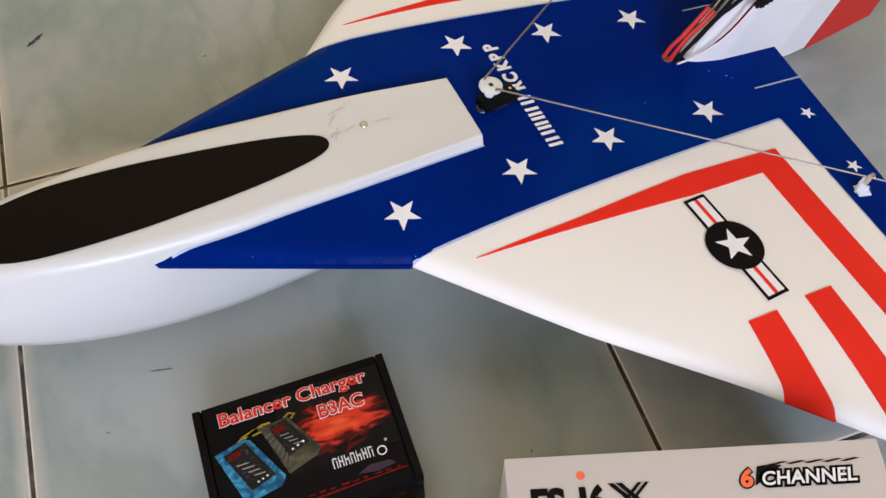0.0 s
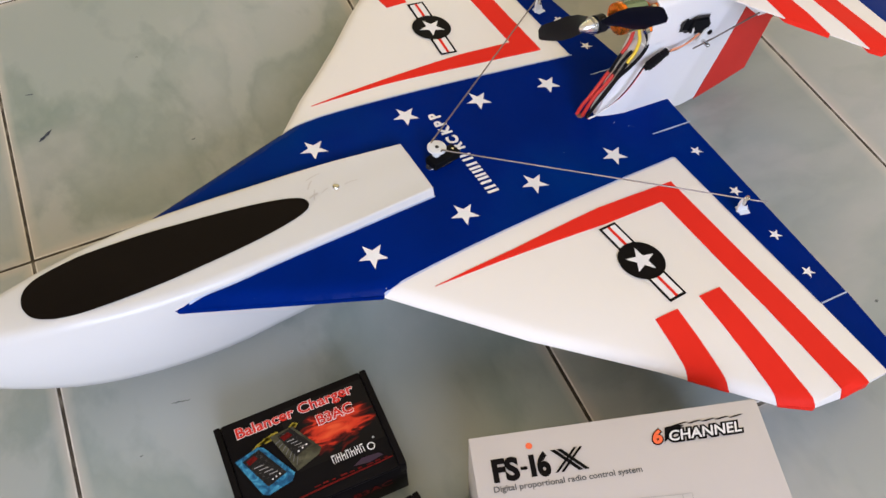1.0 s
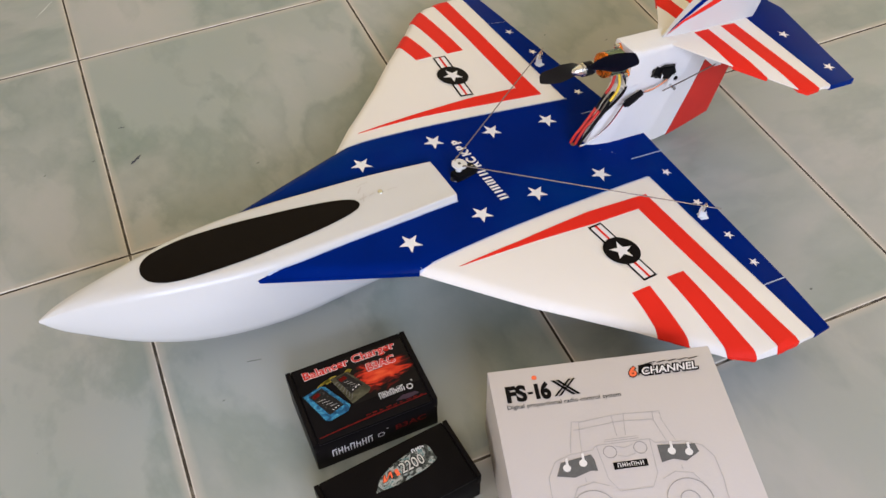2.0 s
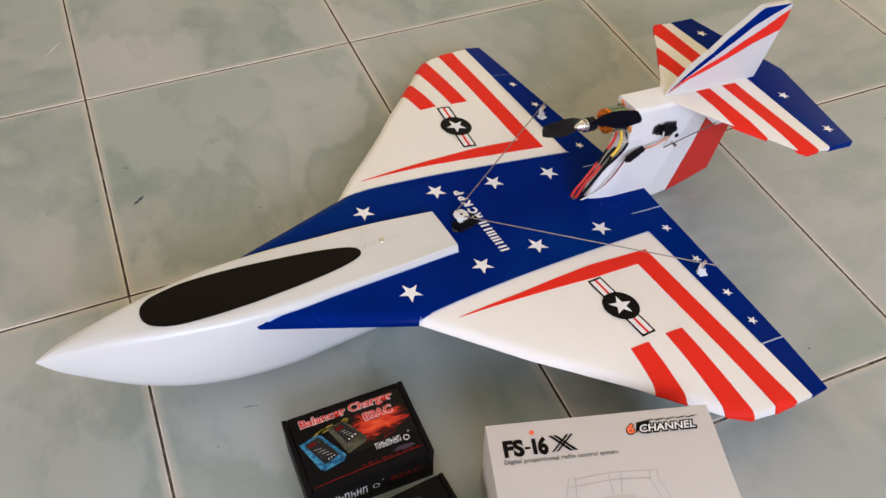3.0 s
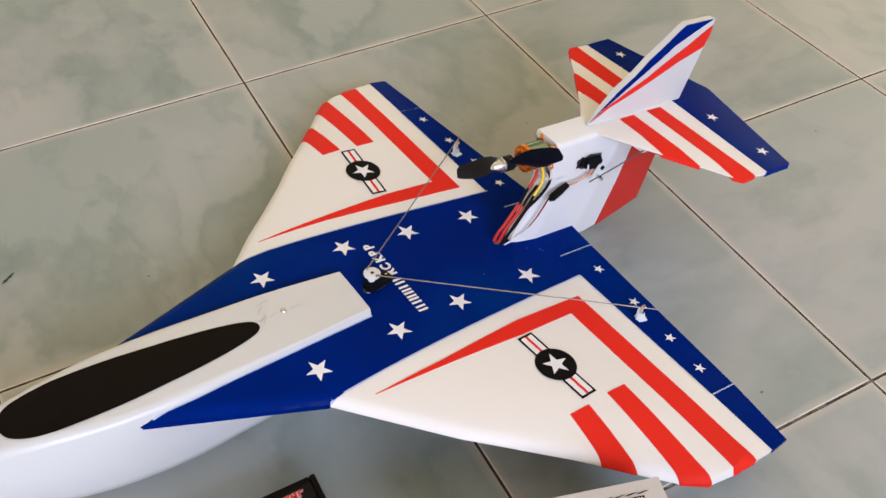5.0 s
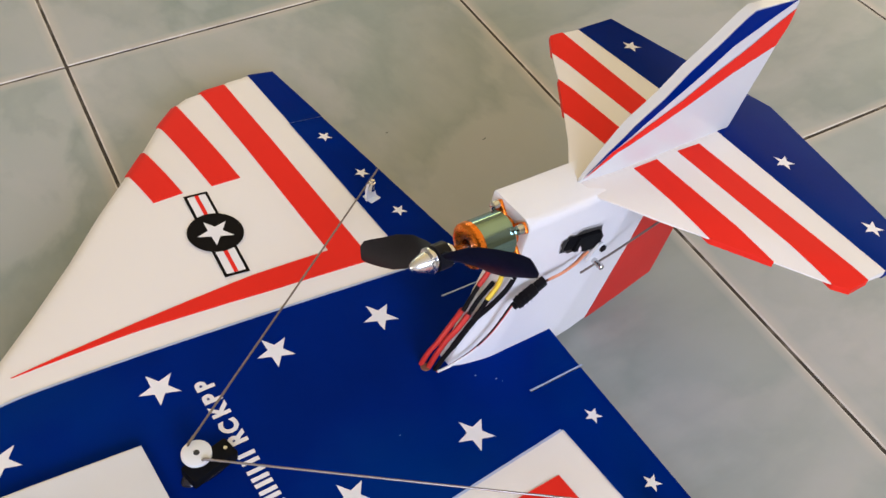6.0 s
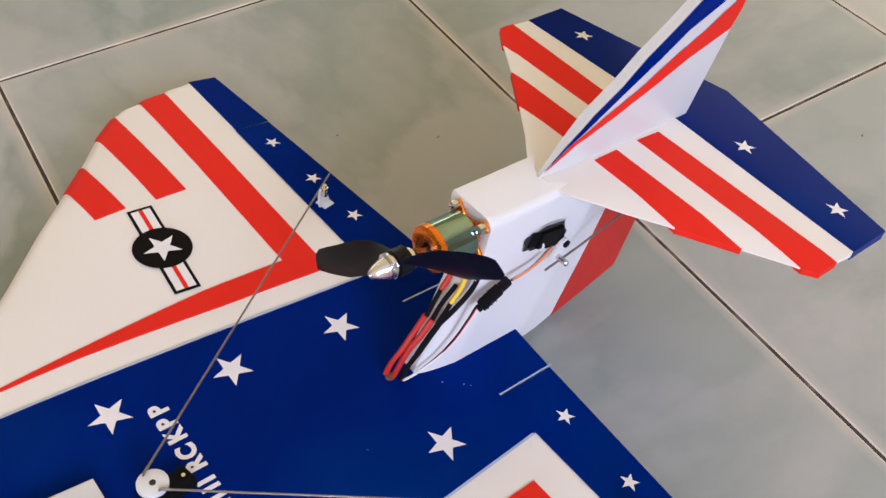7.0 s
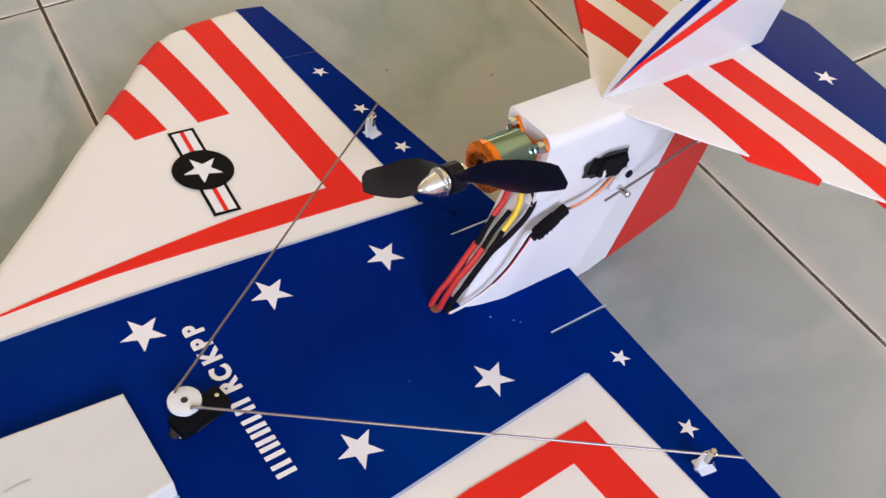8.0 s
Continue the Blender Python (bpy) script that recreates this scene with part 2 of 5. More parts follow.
# steel can; the dark green it would mirror is put into its colour
tinted_can = material("reflection_tinted_can", (0.24, 0.36, 0.33), 0.05, metal=1.0, vary=0.1, scale=60)
alu_mat = material("turned_aluminium", (0.70, 0.69, 0.67), 0.24, metal=1.0, vary=0.05, scale=120)
wire_mat = material("steel_wire", (0.23, 0.195, 0.17), 0.38, metal=0.8, vary=0.1, scale=120)
horn_mat = material("white_nylon", (0.66, 0.66, 0.66), 0.4, vary=0.04, scale=90)
# dark colour that stands for the shade inside openings
hole_shade_mat = material("hole_shade", (0.02, 0.018, 0.015), 0.8, vary=0.1)
card_black = material("black_card", (0.006, 0.005, 0.005), 0.38, vary=0.25, scale=30, bump=0.06, bump_scale=300, gloss=0.035)
card_white = material("white_card", (0.540, 0.498, 0.496), 0.42, vary=0.025, scale=14, bump=0.06, bump_scale=300)
ink_black = material("black_ink", (0.007, 0.006, 0.006), 0.4, vary=0.1, gloss=0.035)
ink_grey = material("grey_ink", (0.30, 0.29, 0.29), 0.45, vary=0.1)
ink_pale = material("pale_grey_ink", (0.42, 0.40, 0.40), 0.45, vary=0.06)
ink_dark = material("dark_grey_ink", (0.10, 0.10, 0.105), 0.45, vary=0.25, scale=300)
ink_white = material("white_ink", (0.72, 0.70, 0.70), 0.4, vary=0.04)
ink_red = material("red_ink", (0.56, 0.030, 0.020), 0.4, vary=0.15, scale=200, gloss=0.1)
ink_dull_red = material("dull_red_ink", (0.10, 0.007, 0.006), 0.4, vary=0.9, scale=420, gloss=0.05)
ink_orange = material("orange_ink", (0.80, 0.13, 0.045), 0.4, vary=0.05)
ink_flame = flame_material()
ink_blue = print_material("blue_print", ((0.30, (0.006, 0.03, 0.07)), (0.45, (0.010, 0.09, 0.19)), (0.60, (0.03, 0.20, 0.34)), (0.75, (0.12, 0.36, 0.48))), 140.0)
ink_olive = print_material("olive_print", ((0.30, (0.022, 0.021, 0.013)), (0.50, (0.045, 0.042, 0.025)), (0.72, (0.10, 0.095, 0.06))), 60.0)
ink_yellow = material("yellow_print", (0.25, 0.19, 0.012), 0.4, vary=0.5, scale=150)
ink_label = print_material("label_print", ((0.40, (0.005, 0.005, 0.006)), (0.60, (0.010, 0.009, 0.010)), (0.68, (0.05, 0.045, 0.045)), (0.80, (0.12, 0.11, 0.11))), 620.0)
ink_purple = material("purple_print", (0.022, 0.007, 0.028), 0.4, vary=0.5, scale=150)
ink_silver = print_material("silver_print", ((0.36, (0.008, 0.008, 0.008)), (0.47, (0.06, 0.07, 0.06)), (0.55, (0.40, 0.40, 0.36)), (0.62, (0.06, 0.15, 0.15)), (0.74, (0.50, 0.48, 0.42))), 90.0)
ink_bright = material("silver_ink", (0.55, 0.53, 0.48), 0.4, vary=0.2, scale=300)


# ---- helpers for meshes ----
def part(name, bm, mat, parent=None, label="", m=None, sharp=38.0, kind=""):
    """One mesh object from a bmesh, under a thing or a part."""
    bmesh.ops.recalc_face_normals(bm, faces=bm.faces)
    me = bpy.data.meshes.new(name)
    bm.to_mesh(me)
    bm.free()
    for x in mat if isinstance(mat, (list, tuple)) else [mat]:
        me.materials.append(x)
    for p in me.polygons:
        p.use_smooth = True
    me.set_sharp_from_angle(angle=radians(sharp))
    ob = new(name, me)
    if parent is not None:
        ob.parent = parent
    if m is not None:
        ob.matrix_basis = m
    return tagged(ob, label=label, kind=kind)


def cuts(bm, axis, step):
    values = [v.co[axis] for v in bm.verts]
    no = [0, 0, 0]
    no[axis] = 1
    k = math.floor(min(values) / step) + 1
    while k * step < max(values):
        co = [0, 0, 0]
        co[axis] = k * step
        bmesh.ops.bisect_plane(bm, geom=bm.verts[:] + bm.edges[:] + bm.faces[:], dist=1e-7, plane_co=co, plane_no=no)
        k += 1


def sheet(poly, zt, step=0.012):
    """A film of the outline poly, laid over the height zt(x, y)."""
    bm = bmesh.new()
    f = bm.faces.new([bm.verts.new((x, y, 0)) for x, y in poly])
    bmesh.ops.triangulate(bm, faces=[f])
    if step:
        cuts(bm, 0, step)
        cuts(bm, 1, step)
    for v in bm.verts:
        v.co.z = zt(v.co.x, v.co.y)
    return bm


def slab(poly, zt, zb, step=0.012):
    """A solid of the outline poly between two heights."""
    bm = sheet(poly, lambda x, y: 0.0, step)
    top = list(bm.verts)
    faces, rim = list(bm.faces), [e for e in bm.edges if len(e.link_faces) == 1]
    low = {v: bm.verts.new((v.co.x, v.co.y, zb(v.co.x, v.co.y))) for v in top}
    for v in top:
        v.co.z = zt(v.co.x, v.co.y)
    for f in faces:
        bm.faces.new([low[v] for v in reversed(f.verts)])
    for e in rim:
        a, b = e.verts
        bm.faces.new((a, b, low[b], low[a]))
    return bm


def flat(z):
    return lambda x, y: z


def loft(rings, closed=True, caps=True):
    """Skin over rings of points, ring by ring."""
    bm = bmesh.new()
    vs = [[bm.verts.new(p) for p in ring] for ring in rings]
    n = len(vs[0])
    for a, b in zip(vs, vs[1:]):
        for i in range(n if closed else n - 1):
            j = (i + 1) % n
            bm.faces.new((a[i], a[j], b[j], b[i]))
    if caps and closed:
        bm.faces.new(list(reversed(vs[0])))
        bm.faces.new(vs[-1])
    return bm


def turned(profile, n=28, axis="x"):
    """A body of revolution from (along, radius) pairs."""
    rings = []
    for a, r in profile:
        ring = []
        for i in range(n):
            t = 2 * math.pi * i / n
            c, s = max(r, 1e-5) * math.cos(t), max(r, 1e-5) * math.sin(t)
            ring.append((a, c, s) if axis == "x" else (c, s, a))
        rings.append(ring)
    return loft(rings)


def box_bm(x0, x1, y0, y1, z0, z1, bevel=0.0, seg=2):
    bm = bmesh.new()
    bmesh.ops.create_cube(bm, size=1.0, matrix=Matrix.LocRotScale(((x0 + x1) / 2, (y0 + y1) / 2, (z0 + z1) / 2), None, (x1 - x0, y1 - y0, z1 - z0)))
    if bevel:
        bmesh.ops.bevel(bm, geom=bm.edges[:], offset=bevel, segments=seg, affect="EDGES", profile=0.5)
    return bm


def smooth_path(points, per=6):
    """A finer line through the points."""
    pts = [Vector(p) for p in points]
    pts = [2 * pts[0] - pts[1]] + pts + [2 * pts[-1] - pts[-2]]
    out = []
    for i in range(1, len(pts) - 2):
        a, b, c, d = pts[i - 1 : i + 3]
        for k in range(per):
            t = k / per
            out.append(0.5 * ((2 * b) + (c - a) * t + (2 * a - 5 * b + 4 * c - d) * t * t + (3 * b - a - 3 * c + d) * t**3))
    return out + [pts[-2]]


def tube(points, r, n=8, per=6):
    """A round wire along the points; r a number or one per point of the finer line's two ends."""
    line = smooth_path(points, per) if per else [Vector(p) for p in points]
    rings = []
    for i, p in enumerate(line):
        d = (line[min(i + 1, len(line) - 1)] - line[max(i - 1, 0)]).normalized()
        side = d.cross(Vector((0.13, 0.31, 0.94))).normalized()
        up = side.cross(d)
        rings.append([p + r * (math.cos(2 * math.pi * k / n) * side + math.sin(2 * math.pi * k / n) * up) for k in range(n)])
    return loft(rings)


def star_poly(x, y, r, turn=35.0, inner=0.40):
    return [(x + (r if k % 2 == 0 else r * inner) * math.cos(radians(turn + 36 * k)), y + (r if k % 2 == 0 else r * inner) * math.sin(radians(turn + 36 * k))) for k in range(10)]


def disc_poly(x, y, r, n=32, ry=None):
    return [(x + r * math.cos(2 * math.pi * k / n), y + (ry or r) * math.sin(2 * math.pi * k / n)) for k in range(n)]


def strip_poly(line, w):
    """A band of width w along a line of (x, y)."""
    left, right = [], []
    for i, p in enumerate(line):
        a, b = Vector(line[max(i - 1, 0)]), Vector(line[min(i + 1, len(line) - 1)])
        d = (b - a).normalized()
        left.append((p[0] - d.y * w / 2, p[1] + d.x * w / 2))
        right.append((p[0] + d.y * w / 2, p[1] - d.x * w / 2))
    return left + right[::-1]


def text_bm(body, size, m, zf=None, bold=0.0, squeeze=1.0, shear=0.0, align="LEFT", depth=0.0, spacing=1.0):
    """The outline of some words as a thin mesh; m lays it out, zf lays it on a curved surface."""
    cu = bpy.data.curves.new("lettering", "FONT")
    cu.body, cu.size, cu.offset, cu.shear, cu.align_x, cu.space_character = body, size, bold, shear, align, spacing
    cu.extrude, cu.resolution_u = depth, 4
    tmp = bpy.data.objects.new("lettering", cu)
    scene.collection.objects.link(tmp)
    me = bpy.data.meshes.new_from_object(tmp.evaluated_get(bpy.context.evaluated_depsgraph_get()))
    bm = bmesh.new()
    bm.from_mesh(me)
    bpy.data.objects.remove(tmp)
    bpy.data.curves.remove(cu)
    bpy.data.meshes.remove(me)
    for v in bm.verts:
        v.co = m @ Vector((v.co.x * squeeze, v.co.y, v.co.z))
        if zf:
            v.co.z += zf(v.co.x, v.co.y)
    return bm


def empty(name, m, label, category, group=""):
    ob = new(name)
    ob.empty_display_size = 0.05
    ob.matrix_basis = m
    return tagged(ob, label=label, category=category, group=group)


# ---- the room ----
X0, X1, Y0, Y1, TOP = ROOM
T = 0.2
def pierced_wall(name, hole, at, axis, lo, hi, label):
    """A wall along x (axis 0) or y (axis 1) with one opening through it."""
    bm = bmesh.new()
    for a, b, c, d in ((lo, hole[0], 0, TOP), (hole[1], hi, 0, TOP), (hole[0], hole[1], 0, hole[2]), (hole[0], hole[1], hole[3], TOP)):
        centre = ((a + b) / 2, at + T / 2, (c + d) / 2) if axis == 0 else (at + T / 2, (a + b) / 2, (c + d) / 2)
        size = (b - a, T, d - c) if axis == 0 else (T, b - a, d - c)
        bmesh.ops.create_cube(bm, size=1.0, matrix=Matrix.LocRotScale(centre, None, size))
    tagged(part(name, bm, plaster_mat), label, "wall", kind="structure")


pierced_wall("wall_south", OPENING, Y0 - T, 0, X0 - T, X1 + T, "cream plastered wall with a window opening")
pierced_wall("wall_north", NORTH_GAP, Y1, 0, X0 - T, X1 + T, "cream plastered wall with an added opening for warm fill")
pierced_wall("wall_west", WINDOW, X0 - T, 1, Y0, Y1, "cream plastered wall with a large window opening")
pierced_wall("wall_east", EAST_GAP, X1, 1, Y0, Y1, "unseen cream plastered wall, opened for warm fill light")
tagged(part("ceiling", box_bm(X0 - T, X1 + T, Y0 - T, Y1 + T, TOP, TOP + 0.15), ceiling_mat), "plain off-white painted ceiling of the room", "ceiling", kind="structure")
floor = tagged(part("floor", box_bm(X0 - T, X1 + T, Y0 - T, Y1 + T, -0.12, -0.0008), grout_mat), "grey-green marbled glazed tile floor with dirty brown grout", "floor", kind="structure")


# ---- the model aeroplane: outline of the wing, half by half ----
LE = [(0.0, -0.36), (0.046, -0.340), (0.1050, -0.189), (0.1925, -0.108), (0.265, -0.031), (0.331, 0.033), (0.3445, 0.053), (0.349, 0.090)]
TE = [(0.0, 0.1775), (0.012, 0.1775), (0.09, 0.172), (0.277, 0.160), (0.3475, 0.152)]
# the far half is built a little fuller at the tip and straighter along its front
LE_FAR = [(0.0, -0.36), (0.046, -0.340), (0.1015, -0.190), (0.1404, -0.1540), (0.1660, -0.1265), (0.2040, -0.0880), (0.243, -0.0520), (0.277, -0.0175), (0.301, 0.0065), (0.327, 0.0300), (0.3435, 0.0490), (0.3515, 0.0830), (0.3548, 0.1120)]
TE_FAR = [(0.0, 0.1775), (0.012, 0.1775), (0.09, 0.1715), (0.20, 0.1645), (0.277, 0.1565), (0.3515, 0.1500)]
TIP = {-1: 0.3495, 1: 0.3548}               # half span by side


def along(table, y):
    if y > 0:
        table = LE_FAR if table is LE else TE_FAR
    y = abs(y)
    for (a, b), (c, d) in zip(table, table[1:]):
        if y <= c:
            return b + (d - b) * (y - a) / (c - a)
    return table[-1][1]


def wing_top(x, y):
    xl, xt = along(LE, y), along(TE, y)
    c = max(xt - xl, 0.02)
    s = min(max((x - xl) / c, 0.0), 1.0)
    z = 0.0065 * min(1.0, c / 0.2) * math.sin(math.pi * s**0.75)
    edge = max(x - xl, 0.0) * (0.36 if abs(y) < 0.104 else 0.70)     # square to the leading edge
    if edge < 0.008:
        z -= 0.0050 * (1 - edge / 0.008) ** 2
    return z


def wing_low(x, y):
    xl, xt = along(LE, y), along(TE, y)
    s = min(max((x - xl) / max(xt - xl, 0.02), 0.0), 1.0)
    thin = 1.0 - 0.50 * (min(abs(y), 0.35) / 0.35) ** 2
    return min((-0.0088 + 0.0048 * s) * thin, wing_top(x, y) - 0.0014)


def stripe_low(x, y):
    return max(wing_top(x, y) - 0.006, wing_low(x, y) - 0.0003)


def on_wing(e):
    """A little over the foam: films and decals are thin."""
    return lambda x, y: wing_top(x, y) + 0.45 * e


def on_tip(e):
    """As on_wing, lifted a little where the wing tip curves down."""
    return lambda x, y: wing_top(x, y) + 0.45 * e + (0.0010 if y < 0 else 0.0003) * min(1.0, max(0.0, (abs(y) - 0.322) / 0.02))


def mirror(poly, side):
    return poly if side > 0 else [(x, -y) for x, y in poly][::-1]


plane = empty("model_airplane", pose(0.4521, -0.0983, 0.0578, -1.059, 7.506, 6.081),
              "red, white and blue foam model jet with star decals on tiles", "model airplane")

HINGES = {1: 0.1262, -1: 0.1295}


def wing_half(side):
    h = HINGES[side]
    te, tip = along(TE, 0.277 * side), TIP[side]
    return [(x, y) for y, x in (LE if side < 0 else LE_FAR)[1:]] + [(0.1285, tip), (along(TE, side * (tip - 0.002)), tip - 0.002), (te, 0.277), (h, 0.2765), (h, 0.0495), (0.1745, 0.0495), (0.1775, 0.012)]


outline = wing_half(1) + [(x, -y) for x, y in wing_half(-1)[::-1]]
wing = part("wing", slab(outline, on_wing(-0.0009), wing_low, 0.0042), white_mat, plane, "white film-covered swept foam wing")

# blue film over the middle of the wing, from the strake tips to the trailing edge
inner = [(-0.189, 0.105), (-0.150, 0.1020), (-0.104, 0.0985), (-0.025, 0.0930), (0.055, 0.0880), (0.1270, 0.0840)]
inner_far = [(-0.190, 0.1015)] + inner[1:]


def mid_half(side):
    h = HINGES[side]
    start = [(-0.3430, 0.0468), (-0.1902, 0.1058)] if side < 0 else [(-0.3430, 0.0462), (-0.1912, 0.1022)]
    return start + (inner if side < 0 else inner_far) + [(h, 0.084), (h, 0.0495), (0.1748, 0.0495), (0.1780, 0.012)]


part("center_film", slab([(x, -y) for x, y in mid_half(-1)] + mid_half(1)[::-1], on_wing(0.0003), lambda x, y: wing_low(x, y) - 0.0004 if x < -0.16 else wing_top(x, y) - 0.003, 0.0042), blue_mat, wing, "glossy dark blue film", sharp=40.0)
CHEVRONS = {-1: (0.1030, 0.1090, 0.1060, 0.0815, 0.0785, 0.1260), 1: (0.1005, 0.1035, 0.1000, 0.0760, 0.0762, 0.1255)}
STRIPES = {-1: ((0.0368, 0.0590, 0.0552, 0.0315), (-0.0108, 0.0117, 0.0055, -0.0165)), 1: ((0.0308, 0.0548, 0.0505, 0.0272), (-0.0148, 0.0083, 0.0030, -0.0185))}


def edge_y(x, side):
    """The leading edge's distance from the middle at x."""
    table = LE if side < 0 else LE_FAR
    for (a, b), (c, d) in zip(table[1:], table[2:]):
        if b <= x <= d:
            return a + (c - a) * (x - b) / (d - b) + 0.0009
    return TIP[side] + 0.0004


for sd in (1, -1):
    h = HINGES[sd]
    elevon_poly = mirror([(h, 0.0505), (h, 0.2755), (along(TE, 0.2755 * sd) + 0.0003, 0.2755), (0.1748, 0.0505)], sd)
    part("elevon", slab(elevon_poly, on_wing(0.0), wing_low), blue_mat, plane, "blue film-covered hinged control surface")
    part("tip_film", slab(mirror([(h, 0.2770), (along(TE, 0.277 * sd) + 0.0006, 0.2770), (along(TE, sd * (TIP[sd] - 0.0011)) + 0.0004, TIP[sd] - 0.0011), (h, TIP[sd] + 0.0009)], sd), on_wing(0.0005), stripe_low), blue_mat, wing)
    part("hinge_film", sheet(mirror([(h - 0.0010, 0.084), (h + 0.0010, 0.084), (h + 0.0010, 0.2755), (h - 0.0010, 0.2755)], sd), on_wing(0.0004)), blue_mat, wing)
    part("seam", sheet(mirror(strip_poly(inner if sd < 0 else inner_far, 0.0017), sd), on_wing(0.0007), 0.007), seam_mat, wing, "pale film edge")
    part("elevon_gap", sheet(mirror([(h, 0.0488), (0.1772, 0.0488), (0.1772, 0.0500), (h, 0.0500)], sd), on_wing(0.0007)), seam_mat, wing)
    te = along(TE, 0.276 * sd)
    part("elevon_gap", sheet(mirror([(h, 0.2755), (te, 0.2755), (te, 0.2769), (h, 0.2769)], sd), on_wing(0.0007)), seam_mat if sd < 0 else blue_mat, wing)
    # red chevron and stripes
    ax, ay, tx, ux, bx, by = CHEVRONS[sd]
    chev = [(-0.151, 0.1198), (-0.075, 0.1165), (0.02, 0.1085), (ax, ay), (tx, TIP[sd] + 0.0009), (ux, edge_y(ux, sd)), (bx, by), (0.015, 0.1270), (-0.075, 0.1230)]
    part("chevron", slab(mirror(chev, sd), on_tip(0.0008), stripe_low, 0.0042), red_mat, wing, "red film chevron stripe")
    for (p0, p1, p2, p3), y0 in zip(STRIPES[sd], (0.2258, 0.2280)):
        mid = [(x, edge_y(x, sd)) for x in ((0.0530, 0.0330) if sd < 0 else (0.0490, 0.0300)) if p3 < x < p2]
        part("stripe", slab(mirror([(p0, y0), (p1, y0), (p2, edge_y(p2, sd))] + mid + [(p3, edge_y(p3, sd))], sd), on_tip(0.0008), stripe_low, 0.0042), red_mat, wing, "red film stripe")
    # round insignia with bars
    cx, cy = (0.0167, 0.1745) if sd < 0 else (0.0112, 0.1774)
    d = Vector((0.10, 1.0)).normalized() if sd > 0 else Vector((-0.075, 1.0)).normalized()
    q = Vector((d.y, -d.x))

    def oblong(length, width, shift=0.0):
        c = Vector((cx, cy * sd)) + d * shift
        return [tuple(c + d * a * length / 2 + q * b * width / 2) for a, b in ((-1, -1), (-1, 1), (1, 1), (1, -1))]

    ins = part("insignia", sheet(oblong(0.0905, 0.0185), on_wing(0.0005)), black_vinyl, wing, "black round insignia with white star and striped bars")
    for s2 in (1, -1):
        part("bar", sheet(oblong(0.0245, 0.0140, s2 * 0.0305), on_wing(0.0008)), star_mat, ins, "white bar")
        part("bar_line", sheet(oblong(0.0245, 0.0030, s2 * 0.0305), on_wing(0.0010)), red_mat, ins, "red line")
    part("disc", sheet(disc_poly(cx, cy * sd, 0.0205), on_wing(0.0012)), black_vinyl, ins)
    part("star", sheet(star_poly(cx, cy * sd, 0.0138, 33 if sd > 0 else 7), on_wing(0.0015)), star_mat, ins)

for sx, sy in ((-0.1829, -0.0716), (-0.0916, -0.0647), (-0.0152, -0.0588), (0.0754, -0.0586), (-0.1748, 0.0619), (-0.0786, 0.0666), (-0.0026, 0.0590), (0.0755, 0.0534)):
    part("star", sheet(star_poly(sx, sy, 0.0132), on_wing(0.0007)), star_mat, wing, "white vinyl star")
for sx, sy in ((0.1541, -0.0857), (0.1526, -0.1433), (0.1485, -0.2006), (0.1445, -0.2454), (0.1508, 0.0915), (0.1498, 0.1414), (0.1472, 0.1935), (0.1439, 0.2481)):
    part("star", sheet(star_poly(sx, sy, 0.0068), on_wing(0.0007)), star_mat, wing, "small white vinyl star")
# lettering across the middle, read from the far side towards the near tip
for txt, y0 in (("R", 0.0103), ("C", 0.0206), ("K", 0.0338), ("P", 0.0445), ("P", 0.0553)):
    part("lettering", text_bm(txt, 0.0152, pose(-0.0490, y0, 0.0005, 0, 0, 90), wing_top, bold=0.00075, squeeze=0.92, align="CENTER"), star_mat, wing, "bold white vinyl letters")
for y0 in (-0.0048, -0.0172, -0.0271, -0.0369, -0.0489):
    for dy in (-0.0027, 0.0027):
        part("lettering_bar", sheet([(-0.0600, y0 + dy - 0.0014), (-0.0488, y0 + dy - 0.0014), (-0.0488, y0 + dy + 0.0014), (-0.0600, y0 + dy + 0.0014)], on_wing(0.0010)), star_mat, wing)

# ---- fuselage ----
STATIONS = [(-0.5410, .0006, .0009, -.0165, -.0185), (-0.525, .0065, .009, -.0090, -.0320), (-0.50, .0140, .018, -.0025, -.0460), (-0.475, .0205, .0275, .0015, -.0590),
            (-0.45, .0265, .0355, .0040, -.0690), (-0.41, .0355, .0445, .0068, -.0815), (-0.36, .0435, .0495, .0086, -.0900), (-0.30, .0460, .0500, .0103, -.0930),
            (-0.25, .0430, .0475, .0118, -.0880), (-0.20, .0395, .0455, .0133, -.0820), (-0.15, .0350, .0440, .0142, -.0772), (-0.105, .0312, .0420, .0143, -.0705)]
AXIS_Y = -0.0014                           # the fuselage sits a little towards the near side


def fuselage_at(x):
    """Half width at the top, half width amidships, top and bottom, along a smooth curve through the stations."""
    n = len(STATIONS)
    x = min(max(x, STATIONS[0][0]), STATIONS[-1][0])
    k = max(i for i in range(n - 1) if STATIONS[i][0] <= x)
    a, b = STATIONS[k], STATIONS[k + 1]
    before, after = STATIONS[max(0, k - 1)], STATIONS[min(n - 1, k + 2)]
    h = b[0] - a[0]
    t = (x - a[0]) / h
    out = []
    for i in range(1, 5):
        ma = (b[i] - before[i]) / (b[0] - before[0]) * h
        mb = (after[i] - a[i]) / (after[0] - a[0]) * h
        out.append((2 * t**3 - 3 * t**2 + 1) * a[i] + (t**3 - 2 * t**2 + t) * ma + (3 * t**2 - 2 * t**3) * b[i] + (t**3 - t**2) * mb)
    return out


